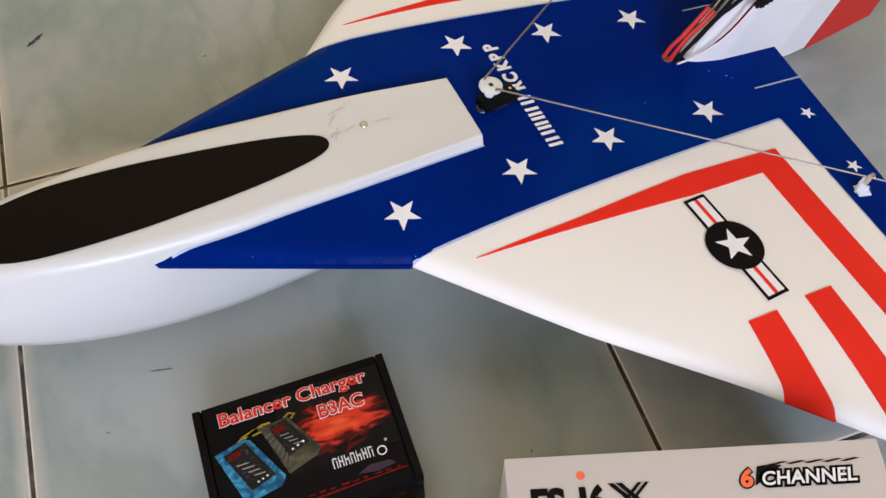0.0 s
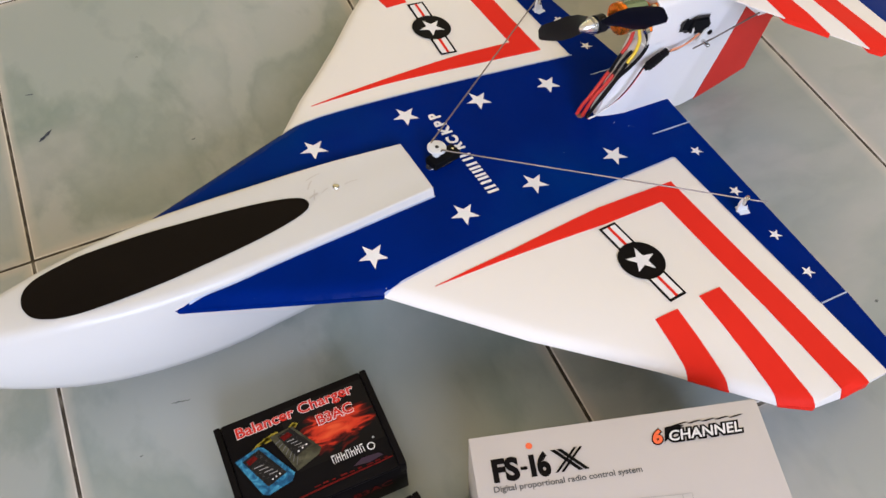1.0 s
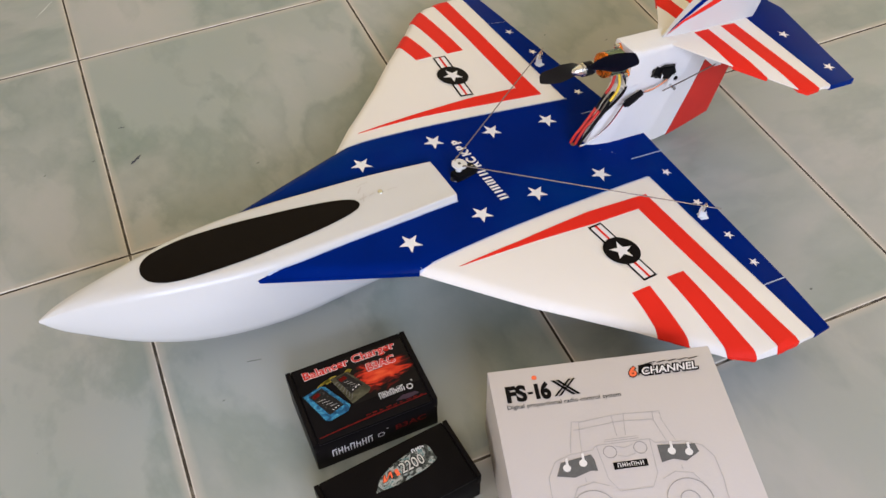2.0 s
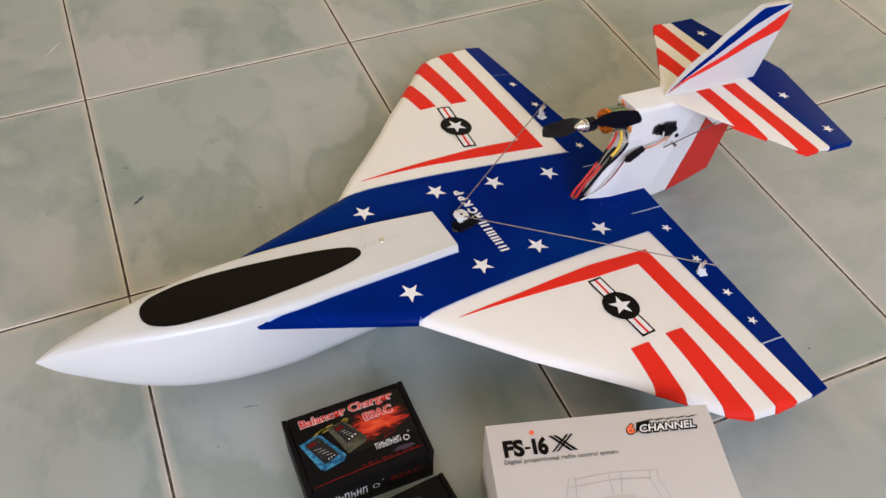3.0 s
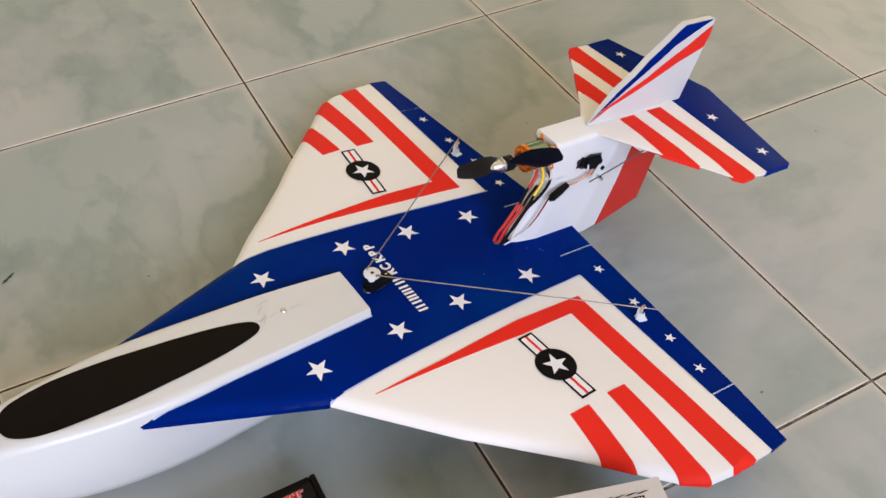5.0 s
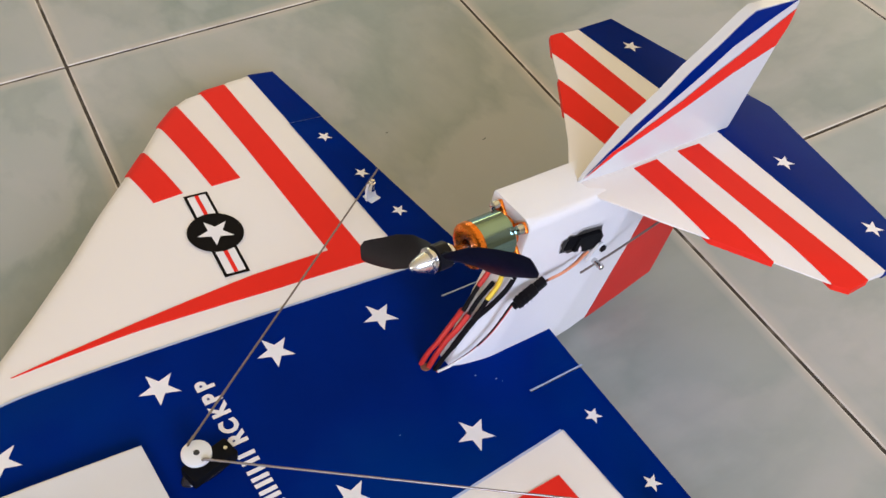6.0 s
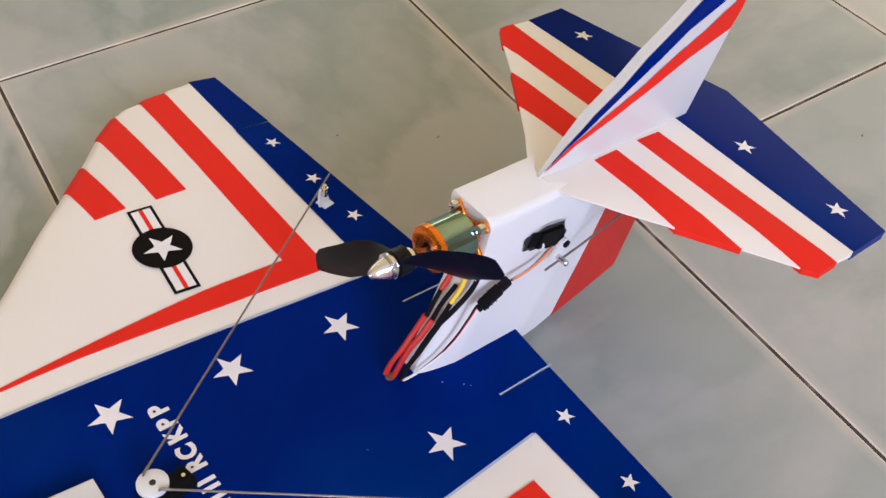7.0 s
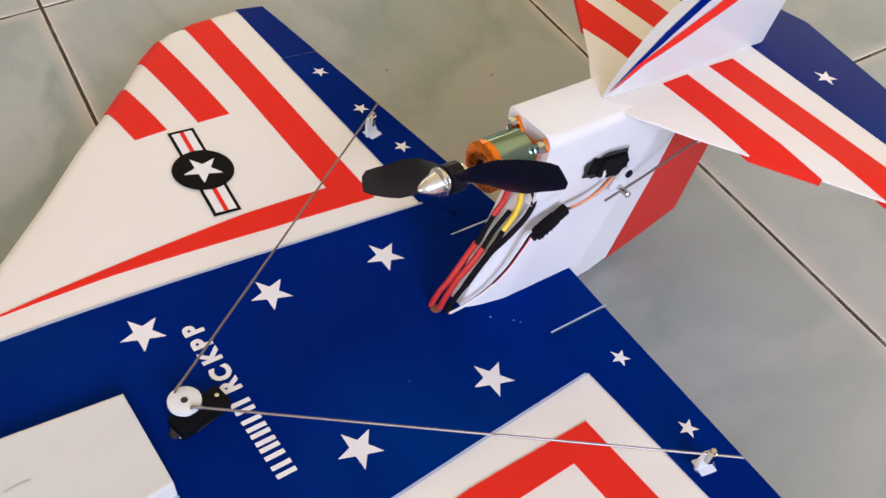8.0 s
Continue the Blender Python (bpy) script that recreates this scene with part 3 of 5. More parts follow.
def section(x, wt, wm, top, bot):
    h = top - bot
    soft = min(0.010, max(0.0025, 0.0025 + 0.0075 * (-0.17 - x) / 0.13))      # the hatch ends in crisp edges
    r1, r2 = min(soft, wt * 0.5, h * 0.25), min(0.030, wm * 0.6, h * 0.36)
    right = [(0.0, top), (wt * 0.45, top), (wt - r1, top - 0.0004)]
    right += [(wt - r1 + r1 * math.sin(radians(a)), top - r1 + r1 * math.cos(radians(a))) for a in (25, 50, 75)]
    right += [(wt + (wm - wt) * 0.6, top - r1 - (h - r1 - r2) * 0.25), (wm, top - r1 - (h - r1 - r2) * 0.6)]
    right += [(wm - r2 + r2 * math.cos(radians(a)), bot + r2 - r2 * math.sin(radians(a))) for a in (5, 30, 60, 88)]
    right += [(wm * 0.25, bot)]
    return [(x, AXIS_Y + y, z) for y, z in right] + [(x, AXIS_Y - y, z) for y, z in right[::-1][:-1]]


xs = [-0.541, -0.536, -0.530, -0.522, -0.512, -0.50] + [-0.485 + 0.0152 * k for k in range(26)]
xs = [x for x in xs if x < -0.106] + [-0.105]
fuselage = part("fuselage", loft([section(x, *fuselage_at(x)) for x in xs]), body_mat, plane, "glossy white pointed foam fuselage", sharp=50)


def side_at(x, z):
    """The fuselage's half width at a height."""
    ring = section(x, *fuselage_at(x))[3:9]
    for (_, y0, z0), (_, y1, z1) in zip(ring, ring[1:]):
        if z1 <= z <= z0:
            return y0 - AXIS_Y + (y1 - y0) * (z - z0) / (z1 - z0)
    return ring[-1][1] - AXIS_Y


root = [(-0.330 + 0.0125 * k, AXIS_Y) for k in range(19)]
root = [(x, AXIS_Y - side_at(x, wing_top(x, -0.045)) - 0.0004) for x, _ in root]
part("root_seam", sheet(strip_poly(root, 0.0022), on_wing(0.0012), 0.006), seam_mat, wing, "pale wrinkled film edge along the fuselage")
belly = [(-0.104, .045, -.0705), (-0.05, .043, -.064), (0.0, .040, -.056), (0.05, .032, -.045), (0.09, .024, -.030), (0.12, .016, -.016)]
part("belly", loft([[(x, -w, -0.006), (x, -w, z + 0.014), (x, -w + 0.014, z), (x, w - 0.014, z), (x, w, z + 0.014), (x, w, -0.006)] for x, w, z in belly]), body_mat, plane)
CANOPY = [(-0.4425, .0), (-0.4400, .0105), (-0.4330, .0180), (-0.4200, .0235), (-0.3980, .0272), (-0.3700, .0280), (-0.3370, .0270), (-0.3100, .0247), (-0.2800, .0218), (-0.2500, .0177), (-0.2270, .0128), (-0.2150, .0085), (-0.2100, .0045), (-0.2085, .0)]
canopy_ring = CANOPY + [(x, -y) for x, y in CANOPY[::-1]][1:-1]
canopy_poly = [(p.x, p.y) for p in smooth_path([(x, y, 0) for x, y in canopy_ring[-1:] + canopy_ring + canopy_ring[:2]], 4)[4:-5]]
part("canopy", sheet(canopy_poly, lambda x, y: fuselage_at(x)[2] + 0.0005 - 0.6 * max(0.0, abs(y) - fuselage_at(x)[0] + 0.011) ** 1.0, 0.010), canopy_mat, fuselage, "matt black canopy film", m=pose(0, AXIS_Y, 0))
part("magnet_hole", turned([(fuselage_at(-0.18)[2] + 0.0003, 0.0030), (fuselage_at(-0.18)[2] + 0.0008, 0.0026), (fuselage_at(-0.18)[2] + 0.0004, 0.0014)], 16, "z"), chrome_mat, fuselage, "small steel hatch screw", m=pose(-0.1800, 0.005, 0))

smudge_mat = material("pencil_smudge", (0.47, 0.44, 0.41), 0.5, vary=0.2, scale=300)
for x0, y0, x1, y1, w in ((-0.203, 0.012, -0.196, 0.020, 0.0012), (-0.206, 0.002, -0.197, 0.004, 0.0016), (-0.194, 0.003, -0.186, 0.006, 0.0010), (-0.172, 0.004, -0.160, 0.004, 0.0009), (-0.200, 0.022, -0.186, 0.025, 0.0008), (-0.203, -0.002, -0.198, 0.009, 0.0010)):
    part("smudge", sheet(strip_poly([(x0, y0), ((x0 + x1) / 2, (y0 + y1) / 2 + 0.0008), (x1, y1)], w), lambda x, y: fuselage_at(x)[2] + 0.0004, 0), smudge_mat, fuselage, "faint pencil smudge")
for x0, y0, r_ in ((0.0345, -0.2855, 0.0011), (0.115, -0.030, 0.0006), (0.118, -0.0335, 0.0004), (0.104, -0.021, 0.0006), (0.033, -0.036, 0.0004), (-0.105, -0.036, 0.0007)):
    part("glue_fleck", sheet(disc_poly(x0, y0, r_, 7, r_ * 0.6), on_wing(0.0007), 0), glue_mat if y0 > -0.2 else smudge_mat, wing)

# ---- tail pod, stabiliser, fin and rudder ----
def pod_half(x, z, edge=0.0055):
    d = 0.2270 + (z + 0.0215) * 0.27 - x
    w = 0.0125 + 0.0053 * min(1.0, max(0.0, z / 0.13))
    front = min(1.0, max(0.0, (x - 0.092 - max(0.0, min(z, .083)) * 0.33) / 0.030))
    w *= 0.35 + 0.65 * math.sqrt(front) if z < 0.0829 else 1.0
    w = 0.0055 + (w - 0.0055) * min(1.0, max(0.0, d / 0.045))
    # rounded upper edges
    up = min(1.0, max(0.0, (z - 0.1240) / 0.0062))
    return max(0.002, w - edge * (1.0 - math.sqrt(1.0 - up * up)))


pod_poly = [(0.0930, -0.004), (0.0930, 0.004), (0.0985, 0.022), (0.1075, 0.050), (0.1195, 0.0828), (0.1215, 0.0832), (0.1215, 0.1305), (0.2620, 0.1290), (0.2580, 0.1180), (0.2440, 0.0450), (0.2260, -0.0200), (0.2060, -0.0200), (0.1700, -0.0130)]
STAND = Matrix(((1, 0, 0, 0), (0, 0, -1, 0), (0, 1, 0, 0), (0, 0, 0, 1)))
pod_bm = slab(pod_poly, lambda x, z: pod_half(x, z), lambda x, z: -pod_half(x, z, 0.0012), 0.0028)
bmesh.ops.transform(pod_bm, matrix=STAND, verts=pod_bm.verts)
pod = part("tail_pod", pod_bm, foam_mat, plane, "white foam pylon carrying motor and tail", sharp=42)
soften = pod.modifiers.new("rounded", "BEVEL")
soften.width, soften.segments, soften.limit_method, soften.angle_limit = 0.0020, 3, "ANGLE", radians(48)
stab_half = [(0.178, 0.018), (0.190, 0.0345), (0.2142, 0.0705), (0.2369, 0.1060), (0.2566, 0.1370), (0.2640, 0.1470), (0.2920, 0.1490), (0.3320, 0.1495)]
stab_far = [(0.183, 0.018), (0.1985, 0.0360), (0.2175, 0.0618), (0.2410, 0.0948), (0.2606, 0.1250), (0.2742, 0.1432), (0.3020, 0.1412), (0.3400, 0.1440)]
stab_poly = [(0.176, 0.0)] + stab_far + [(0.3665, 0.0)] + [(x, -y) for x, y in stab_half[::-1]]


def stab_top(x, y):
    return 0.1305 - 0.0035 * min(1.0, max(0.0, (0.20 + 0.64 * max(0.0, abs(y) - 0.018) - x) / 0.025)) * min(1.0, abs(y) / 0.05) - 0.002 * abs(y) / 0.15 - 0.0015 * max(0.0, (x - 0.31) / 0.05)


def on_stab(e):
    return lambda x, y: stab_top(x, y) + e


stab = part("stabilizer", slab(stab_poly, stab_top, lambda x, y: stab_top(x, y) - 0.0010 - 0.0051 * min(1.0, max(0.0, (x - 0.19 - 0.64 * max(0.0, abs(y) - 0.018)) / 0.03)), 0.008), white_mat, plane, "white foam tailplane with red stripes and blue trailing film")
TAIL_STRIPES = {-1: ([(0.2175, 0.0070), (0.2385, 0.0070), (0.2385, 0.1089), (0.2172, 0.0758)], [(0.2585, 0.0070), (0.2790, 0.0080), (0.2785, 0.1486), (0.2638, 0.1476), (0.2573, 0.1390)]),
                1: ([(0.2175, 0.0070), (0.2395, 0.0070), (0.2410, 0.0953), (0.2177, 0.0625)], [(0.2590, 0.0070), (0.2800, 0.0080), (0.2863, 0.1428), (0.2744, 0.1438), (0.2604, 0.1252)])}
ELEVATOR_FILM = {-1: [(0.3025, 0.0), (0.2955, 0.1494), (0.3324, 0.1499), (0.3669, 0.0)], 1: [(0.3025, 0.0), (0.3017, 0.1416), (0.3403, 0.1444), (0.3669, 0.0)]}
for sd in (1, -1):
    for poly in TAIL_STRIPES[sd]:
        part("tail_stripe", slab(mirror(poly, sd), on_stab(0.0004), on_stab(-0.0040), 0.006), red_mat, stab, "red film stripe")
    part("elevator_film", slab(mirror(ELEVATOR_FILM[sd], sd), on_stab(0.0003), on_stab(-0.0066)), blue_mat, stab, "dark blue elevator film")
    for sx, sy in ((0.3200, 0.0495), (0.3210, 0.1215)) if sd < 0 else ((0.3220, 0.0380), (0.3240, 0.1050)):
        part("star", sheet(star_poly(sx, sy * sd, 0.0078), on_stab(0.0008)), star_mat, stab, "small white vinyl star")
fin_poly = [(0.1745, 0.1300), (0.1913, 0.1498), (0.2076, 0.1660), (0.2276, 0.1800), (0.2440, 0.1953), (0.2638, 0.2095), (0.2821, 0.2240), (0.2880, 0.2276), (0.3320, 0.2262), (0.3335, 0.2230), (0.3325, 0.2070), (0.3130, 0.1290)]


def fin_half(x, z):
    return 0.0008 + 0.0029 * min(1.0, max(0.0, (x - 0.1745) / 0.030)) ** 0.7


fin_bm = slab(fin_poly, fin_half, lambda x, z: -fin_half(x, z), 0.008)
bmesh.ops.transform(fin_bm, matrix=STAND, verts=fin_bm.verts)
fin = part("fin", fin_bm, body_mat, plane, "white swept vertical fin with blue and red stripes")
soften = fin.modifiers.new("rounded", "BEVEL")
soften.width, soften.segments, soften.limit_method, soften.angle_limit = 0.0014, 3, "ANGLE", radians(50)
for nm, poly, mm, lab in (("fin_stripe", [(0.1765, 0.1335), (0.1913, 0.1496), (0.2076, 0.1656), (0.2276, 0.1795), (0.2440, 0.1948), (0.2638, 0.2090), (0.2821, 0.2236), (0.2882, 0.2268), (0.3316, 0.2262), (0.3077, 0.2165), (0.2789, 0.2041), (0.2587, 0.1900), (0.2362, 0.1761), (0.2152, 0.1627), (0.1920, 0.1474)], blue_mat, "blue film stripe"),
                          ("fin_stripe", [(0.1772, 0.1325), (0.1946, 0.1490), (0.2199, 0.1612), (0.2469, 0.1728), (0.2712, 0.1865), (0.2975, 0.1994), (0.3203, 0.2126), (0.3328, 0.2190), (0.3325, 0.2070), (0.3275, 0.1930), (0.2899, 0.1813), (0.2599, 0.1688), (0.2304, 0.1577), (0.1996, 0.1475)], red_mat, "red film stripe")):
    fb = sheet(poly, lambda x, z: fin_half(x, z) + 0.0005, 0.008)
    bmesh.ops.transform(fb, matrix=STAND, verts=fb.verts)
    part(nm, fb, mm, fin, lab)
rud = slab([(0.2275, -0.0230), (0.2530, 0.0760), (0.2660, 0.1230), (0.3150, 0.1230), (0.3000, 0.0490), (0.2908, -0.0025)], lambda x, z: 0.0052 - 0.02 * max(0, x - 0.26), lambda x, z: -0.0052 + 0.02 * max(0, x - 0.26), 0.02)
bmesh.ops.transform(rud, matrix=STAND, verts=rud.verts)
part("rudder", rud, rudder_mat, plane, "red film-covered lower rudder")

# ---- motor and propeller ----
AX = 0.1135
motor = part("motor", turned([(0.0935, 0.0146), (0.1150, 0.0146), (0.1160, 0.0136), (0.1160, 0.003)], 40), tinted_can, plane, "brushless outrunner motor with polished can and orange ends", m=pose(0, -0.002, AX))
part("bell", turned([(0.0930, 0.0048), (0.0892, 0.0050), (0.0888, 0.0056), (0.0888, 0.0124), (0.0898, 0.0144), (0.0933, 0.0148), (0.0937, 0.0140)], 40), gold_mat, motor, "orange anodised bell")
# disc coloured dark for the shade down the bore
part("bore", turned([(0.0926, 0.0012), (0.0926, 0.0050), (0.0934, 0.0050)], 24), hole_shade_mat, motor, "bore round the shaft, darkened for its shade")
mount = part("mount", turned([(0.1160, 0.0100), (0.1205, 0.0100)], 24), gold_mat, motor, "orange cross mount")
for k in range(4):
    a = radians(45 + 90 * k)
    arm = box_bm(0.1190, 0.1215, 0.004, 0.0195, -0.0038, 0.0038, 0.0012)
    part("mount_arm", arm, gold_mat, mount, m=pose(0, 0, 0, math.degrees(a)))
    part("screw", turned([(0.1145, 0.0016), (0.1150, 0.0030), (0.1175, 0.0032), (0.1190, 0.0032)], 12), chrome_mat, mount, "steel screw", m=pose(0, 0.0168 * math.cos(a), 0.0168 * math.sin(a)))
part("shaft", turned([(0.0640, 0.0022), (0.0935, 0.0022)], 16), alu_mat, motor)
part("collet", turned([(0.0755, 0.0062), (0.0775, 0.0064), (0.0810, 0.0036), (0.0850, 0.0030)], 20), alu_mat, motor, "turned aluminium collet")
prop = part("propeller", turned([(0.0655, 0.0070), (0.0660, 0.0082), (0.0745, 0.0082), (0.0750, 0.0070)], 28), prop_mat, plane, "black two-bladed nylon propeller with aluminium spinner nut", m=pose(0, -0.001, AX, -43.5))
part("nut_washer", turned([(0.0612, 0.0070), (0.0618, 0.0080), (0.0634, 0.0080), (0.0640, 0.0070)], 28), alu_mat, prop, "bright steel washer")
part("spinner_nut", turned([(0.0490, 0.0008), (0.0505, 0.0026), (0.0540, 0.0044), (0.0585, 0.0058), (0.0605, 0.0062), (0.0608, 0.0056), (0.0640, 0.0056), (0.0655, 0.0060)], 28), alu_mat, prop, "polished aluminium spinner nut")


def blade_bm(flip):
    rings = []
    for r, chord, ang, thick in ((0.004, 0.010, 62, .0060), (0.012, 0.012, 52, .0050), (0.022, 0.0165, 42, .0036), (0.036, 0.0215, 33, .0028), (0.052, 0.0225, 26, .0022), (0.068, 0.0190, 21, .0018), (0.080, 0.0165, 18, .0014), (0.0890, 0.0138, 16, .0010), (0.0935, 0.0090, 15, .0006)):
        a = radians(ang)
        ring = []
        for u, w in ((-0.5, 0), (-0.3, .5), (0.0, .6), (0.3, .45), (0.5, 0), (0.3, -.3), (0.0, -.4), (-0.3, -.3)):
            cc, tt = u * chord + 0.0015 + 0.28 * (chord - 0.010) + 0.0060 * max(0.0, (r - 0.045) / 0.05) ** 1.6, w * thick
            ring.append((0.0700 - 0.0055 * (r / 0.096) ** 1.3 + cc * math.sin(a) + tt * math.cos(a), flip * r, flip * (cc * math.cos(a) - tt * math.sin(a))))
        rings.append(ring)
    return loft(rings)


for s2 in (1, -1):
    part("blade", blade_bm(s2), prop_mat, prop, "wide black propeller blade")

# ---- wiring on the pod ----
for line, r_, wm_, lab in (([(0.1150, -0.007, 0.0990), (0.1165, -0.010, 0.0880), (0.1150, -0.0105, 0.0760), (0.1090, -0.0100, 0.0650)], 0.0017, yellow_wire, "yellow motor wire"),
                           ([(0.1160, 0.002, 0.0990), (0.1150, -0.001, 0.0900), (0.1130, -0.0015, 0.0800), (0.1080, -0.001, 0.0700)], 0.0018, red_wire, "red motor wire"),
                           ([(0.1200, -0.010, 0.0980), (0.1230, -0.0145, 0.0870), (0.1200, -0.0150, 0.0760), (0.1120, -0.0128, 0.0620), (0.1035, -0.0098, 0.0500)], 0.0017, rubber_mat, "black motor wire"),
                           ([(0.1090, -0.0100, 0.0650), (0.1060, -0.0095, 0.0565), (0.1020, -0.0090, 0.0490)], 0.0016, rubber_mat, "thin black wire"),
                           ([(0.1080, -0.001, 0.0700), (0.1030, -0.0015, 0.0610), (0.0985, -0.0020, 0.0520)], 0.0015, rubber_mat, "thin black wire"),
                           ([(0.1150, -0.006, 0.0740), (0.1060, -0.0055, 0.0620), (0.1005, -0.0055, 0.0510)], 0.0015, rubber_mat, "thin black wire"),
                           ([(0.0985, -0.0010, 0.0520), (0.0932, 0.0006, 0.0390), (0.0850, 0.0015, 0.0240)], 0.0019, red_wire, "red heat-shrunk connector"),
                           ([(0.1005, -0.0055, 0.0510), (0.0940, -0.0046, 0.0390), (0.0890, -0.0025, 0.0290)], 0.0020, red_wire, "red heat-shrunk connector"),
                           ([(0.1035, -0.0095, 0.0500), (0.0985, -0.0080, 0.0390), (0.0910, -0.0070, 0.0250)], 0.0020, rubber_mat, "black heat-shrunk connector"),
                           ([(0.0850, 0.0015, 0.0240), (0.0800, 0.0036, 0.0130), (0.0758, 0.0052, -0.0030)], 0.0018, red_wire, "red battery lead"),
                           ([(0.0890, -0.0025, 0.0290), (0.0838, -0.0012, 0.0160), (0.0790, 0.0008, -0.0030)], 0.0019, red_wire, "red battery lead"),
                           ([(0.0910, -0.0070, 0.0250), (0.0865, -0.0052, 0.0140), (0.0812, -0.0030, -0.0030)], 0.0017, rubber_mat, "black battery lead")):
    part("lead", tube(line, r_, 10), wm_, plane, lab)
part("wire_exit", turned([(-0.001, 0.0040), (0.0005, 0.0034), (0.0008, 0.0020)], 9, "z"), brown_wire, plane, "rough wire hole", m=pose(0.0780, 0.0010, wing_top(0.078, 0)))
cable = [(0.1800, -0.0190, 0.0825), (0.1690, -0.0212, 0.0790), (0.1570, -0.0222, 0.0768), (0.1465, -0.0222, 0.0765)]
cable2 = [(0.1225, -0.0200, 0.0650), (0.1185, -0.0185, 0.052), (0.1120, -0.0165, 0.036), (0.1020, -0.0130, 0.020), (0.0900, -0.0085, 0.008), (0.0825, -0.005, 0.002)]
for k, (m1, m2) in enumerate(((brown_wire, rubber_mat), (orange_wire, red_wire), (orange_wire, white_wire))):
    off = Vector((0.0008 * (k - 1), -0.0006 * k, 0.0011 * (k - 1)))
    part("servo_wire", tube([Vector(p) + off for p in cable], 0.0009, 6), m1, plane)
    part("servo_wire", tube([Vector(p) + off for p in cable2], 0.0009, 6), m2, plane)
con = part("servo_plug", box_bm(-0.0125, 0.0040, -0.0028, 0.0028, -0.0040, 0.0040, 0.0009), rubber_mat, plane, "black servo plug joint", m=pose(0.1340, -0.0218, 0.0705, 0, -30, 0))
part("plug_socket", box_bm(0.0040, 0.0118, -0.0024, 0.0024, -0.0034, 0.0034, 0.0008), rubber_mat, con)
part("plug_boot", box_bm(-0.0150, -0.0125, -0.0018, 0.0018, -0.0026, 0.0026, 0.0006), rubber_mat, con)
for k in range(3):
    part("plug_rib", box_bm(-0.0100 + 0.0034 * k, -0.0090 + 0.0034 * k, -0.0031, 0.0030, -0.0042, 0.0042, 0.0003), rubber_mat, con)
# servo let into the near side of the pod, in a roughly cut pocket


def side_sheet(poly, y):
    b2 = sheet(poly, flat(0.0), 0)
    bmesh.ops.transform(b2, matrix=pose(0, y, 0) @ STAND, verts=b2.verts)
    return b2


servo = part("tail_servo", box_bm(-0.0150, 0.0150, -0.0022, 0.004, -0.0050, 0.0056, 0.0010), black_plastic, plane, "small black servo sunk into foam", m=pose(0.1745, -0.0165, 0.0935, 0, 14, 0))
pocket = [(0.1558, 0.0905), (0.1566, 0.0950), (0.1550, 0.0985), (0.1563, 0.1016), (0.1600, 0.1020), (0.1612, 0.1042), (0.1640, 0.1030), (0.1652, 0.1012), (0.1690, 0.1030), (0.1734, 0.1040), (0.1830, 0.1026), (0.1906, 0.1008), (0.1912, 0.0968), (0.1930, 0.0930), (0.1958, 0.0890), (0.1946, 0.0862), (0.1916, 0.0852), (0.1900, 0.0806), (0.1868, 0.0800), (0.1824, 0.0822), (0.1790, 0.0816), (0.1760, 0.0842), (0.1715, 0.0846), (0.1690, 0.0866), (0.1640, 0.0870), (0.1610, 0.0894)]
# flat sheet on the foam, its dark colour giving the pocket's shade
part("servo_pocket", side_sheet(pocket, -0.01745), hole_shade_mat, plane, "flat dark sheet for the torn foam pocket's shade")
part("servo_case", slab([(0.1655, 0.0905), (0.1690, 0.1010), (0.1880, 0.0985), (0.1905, 0.0880), (0.1780, 0.0855)], flat(0.0), flat(-0.003), 0), black_plastic, servo, m=servo.matrix_basis.inverted() @ pose(0, -0.0205, 0) @ STAND)
part("foam_tear", side_sheet([(0.1690, 0.0872), (0.1688, 0.0930), (0.1697, 0.0945), (0.1718, 0.0905), (0.1712, 0.0866)], -0.0212), foam_mat, plane, "torn white foam shred")
part("foam_tear", side_sheet([(0.1600, 0.1040), (0.1720, 0.1056), (0.1905, 0.1026), (0.1904, 0.1012), (0.1734, 0.1043)], -0.0178), ink_pale, plane, "scored foam edge")
part("servo_arm", slab([(0.1790, 0.0770), (0.1840, 0.0760), (0.1915, 0.0815), (0.1935, 0.0860), (0.1905, 0.0895), (0.1865, 0.0895), (0.1838, 0.0860)], flat(0.0009), flat(-0.0009), 0), horn_mat, servo, "white servo arm", m=servo.matrix_basis.inverted() @ pose(0, -0.0222, 0) @ STAND)
part("arm_hub", turned([(-0.0020, 0.0026), (0.0022, 0.0026), (0.0026, 0.0018)], 14, "z"), rubber_mat, servo, "dark arm screw", m=servo.matrix_basis.inverted() @ pose(0.1905, -0.0222, 0.0850, 90))
rod = part("rudder_rod", tube([(0.1722, -0.0262, 0.0733), (0.2000, -0.0262, 0.0795), (0.2540, -0.0245, 0.0912)], 0.0008, 6, 0), wire_mat, plane, "thin steel pushrod")
part("rod_stop", turned([(0.0226, 0.0016), (0.0232, 0.0021), (0.0312, 0.0021), (0.0318, 0.0016)], 14, "z"), chrome_mat, rod, "steel rod stopper", m=pose(0.1855, 0.0, 0.0763, 90))
part("rudder_horn", slab([(0.2490, 0.0880), (0.2600, 0.0880), (0.2570, 0.0940), (0.2520, 0.0940)], flat(0.0255), flat(0.0050), 0), horn_mat, plane, "white nylon control horn", m=STAND)

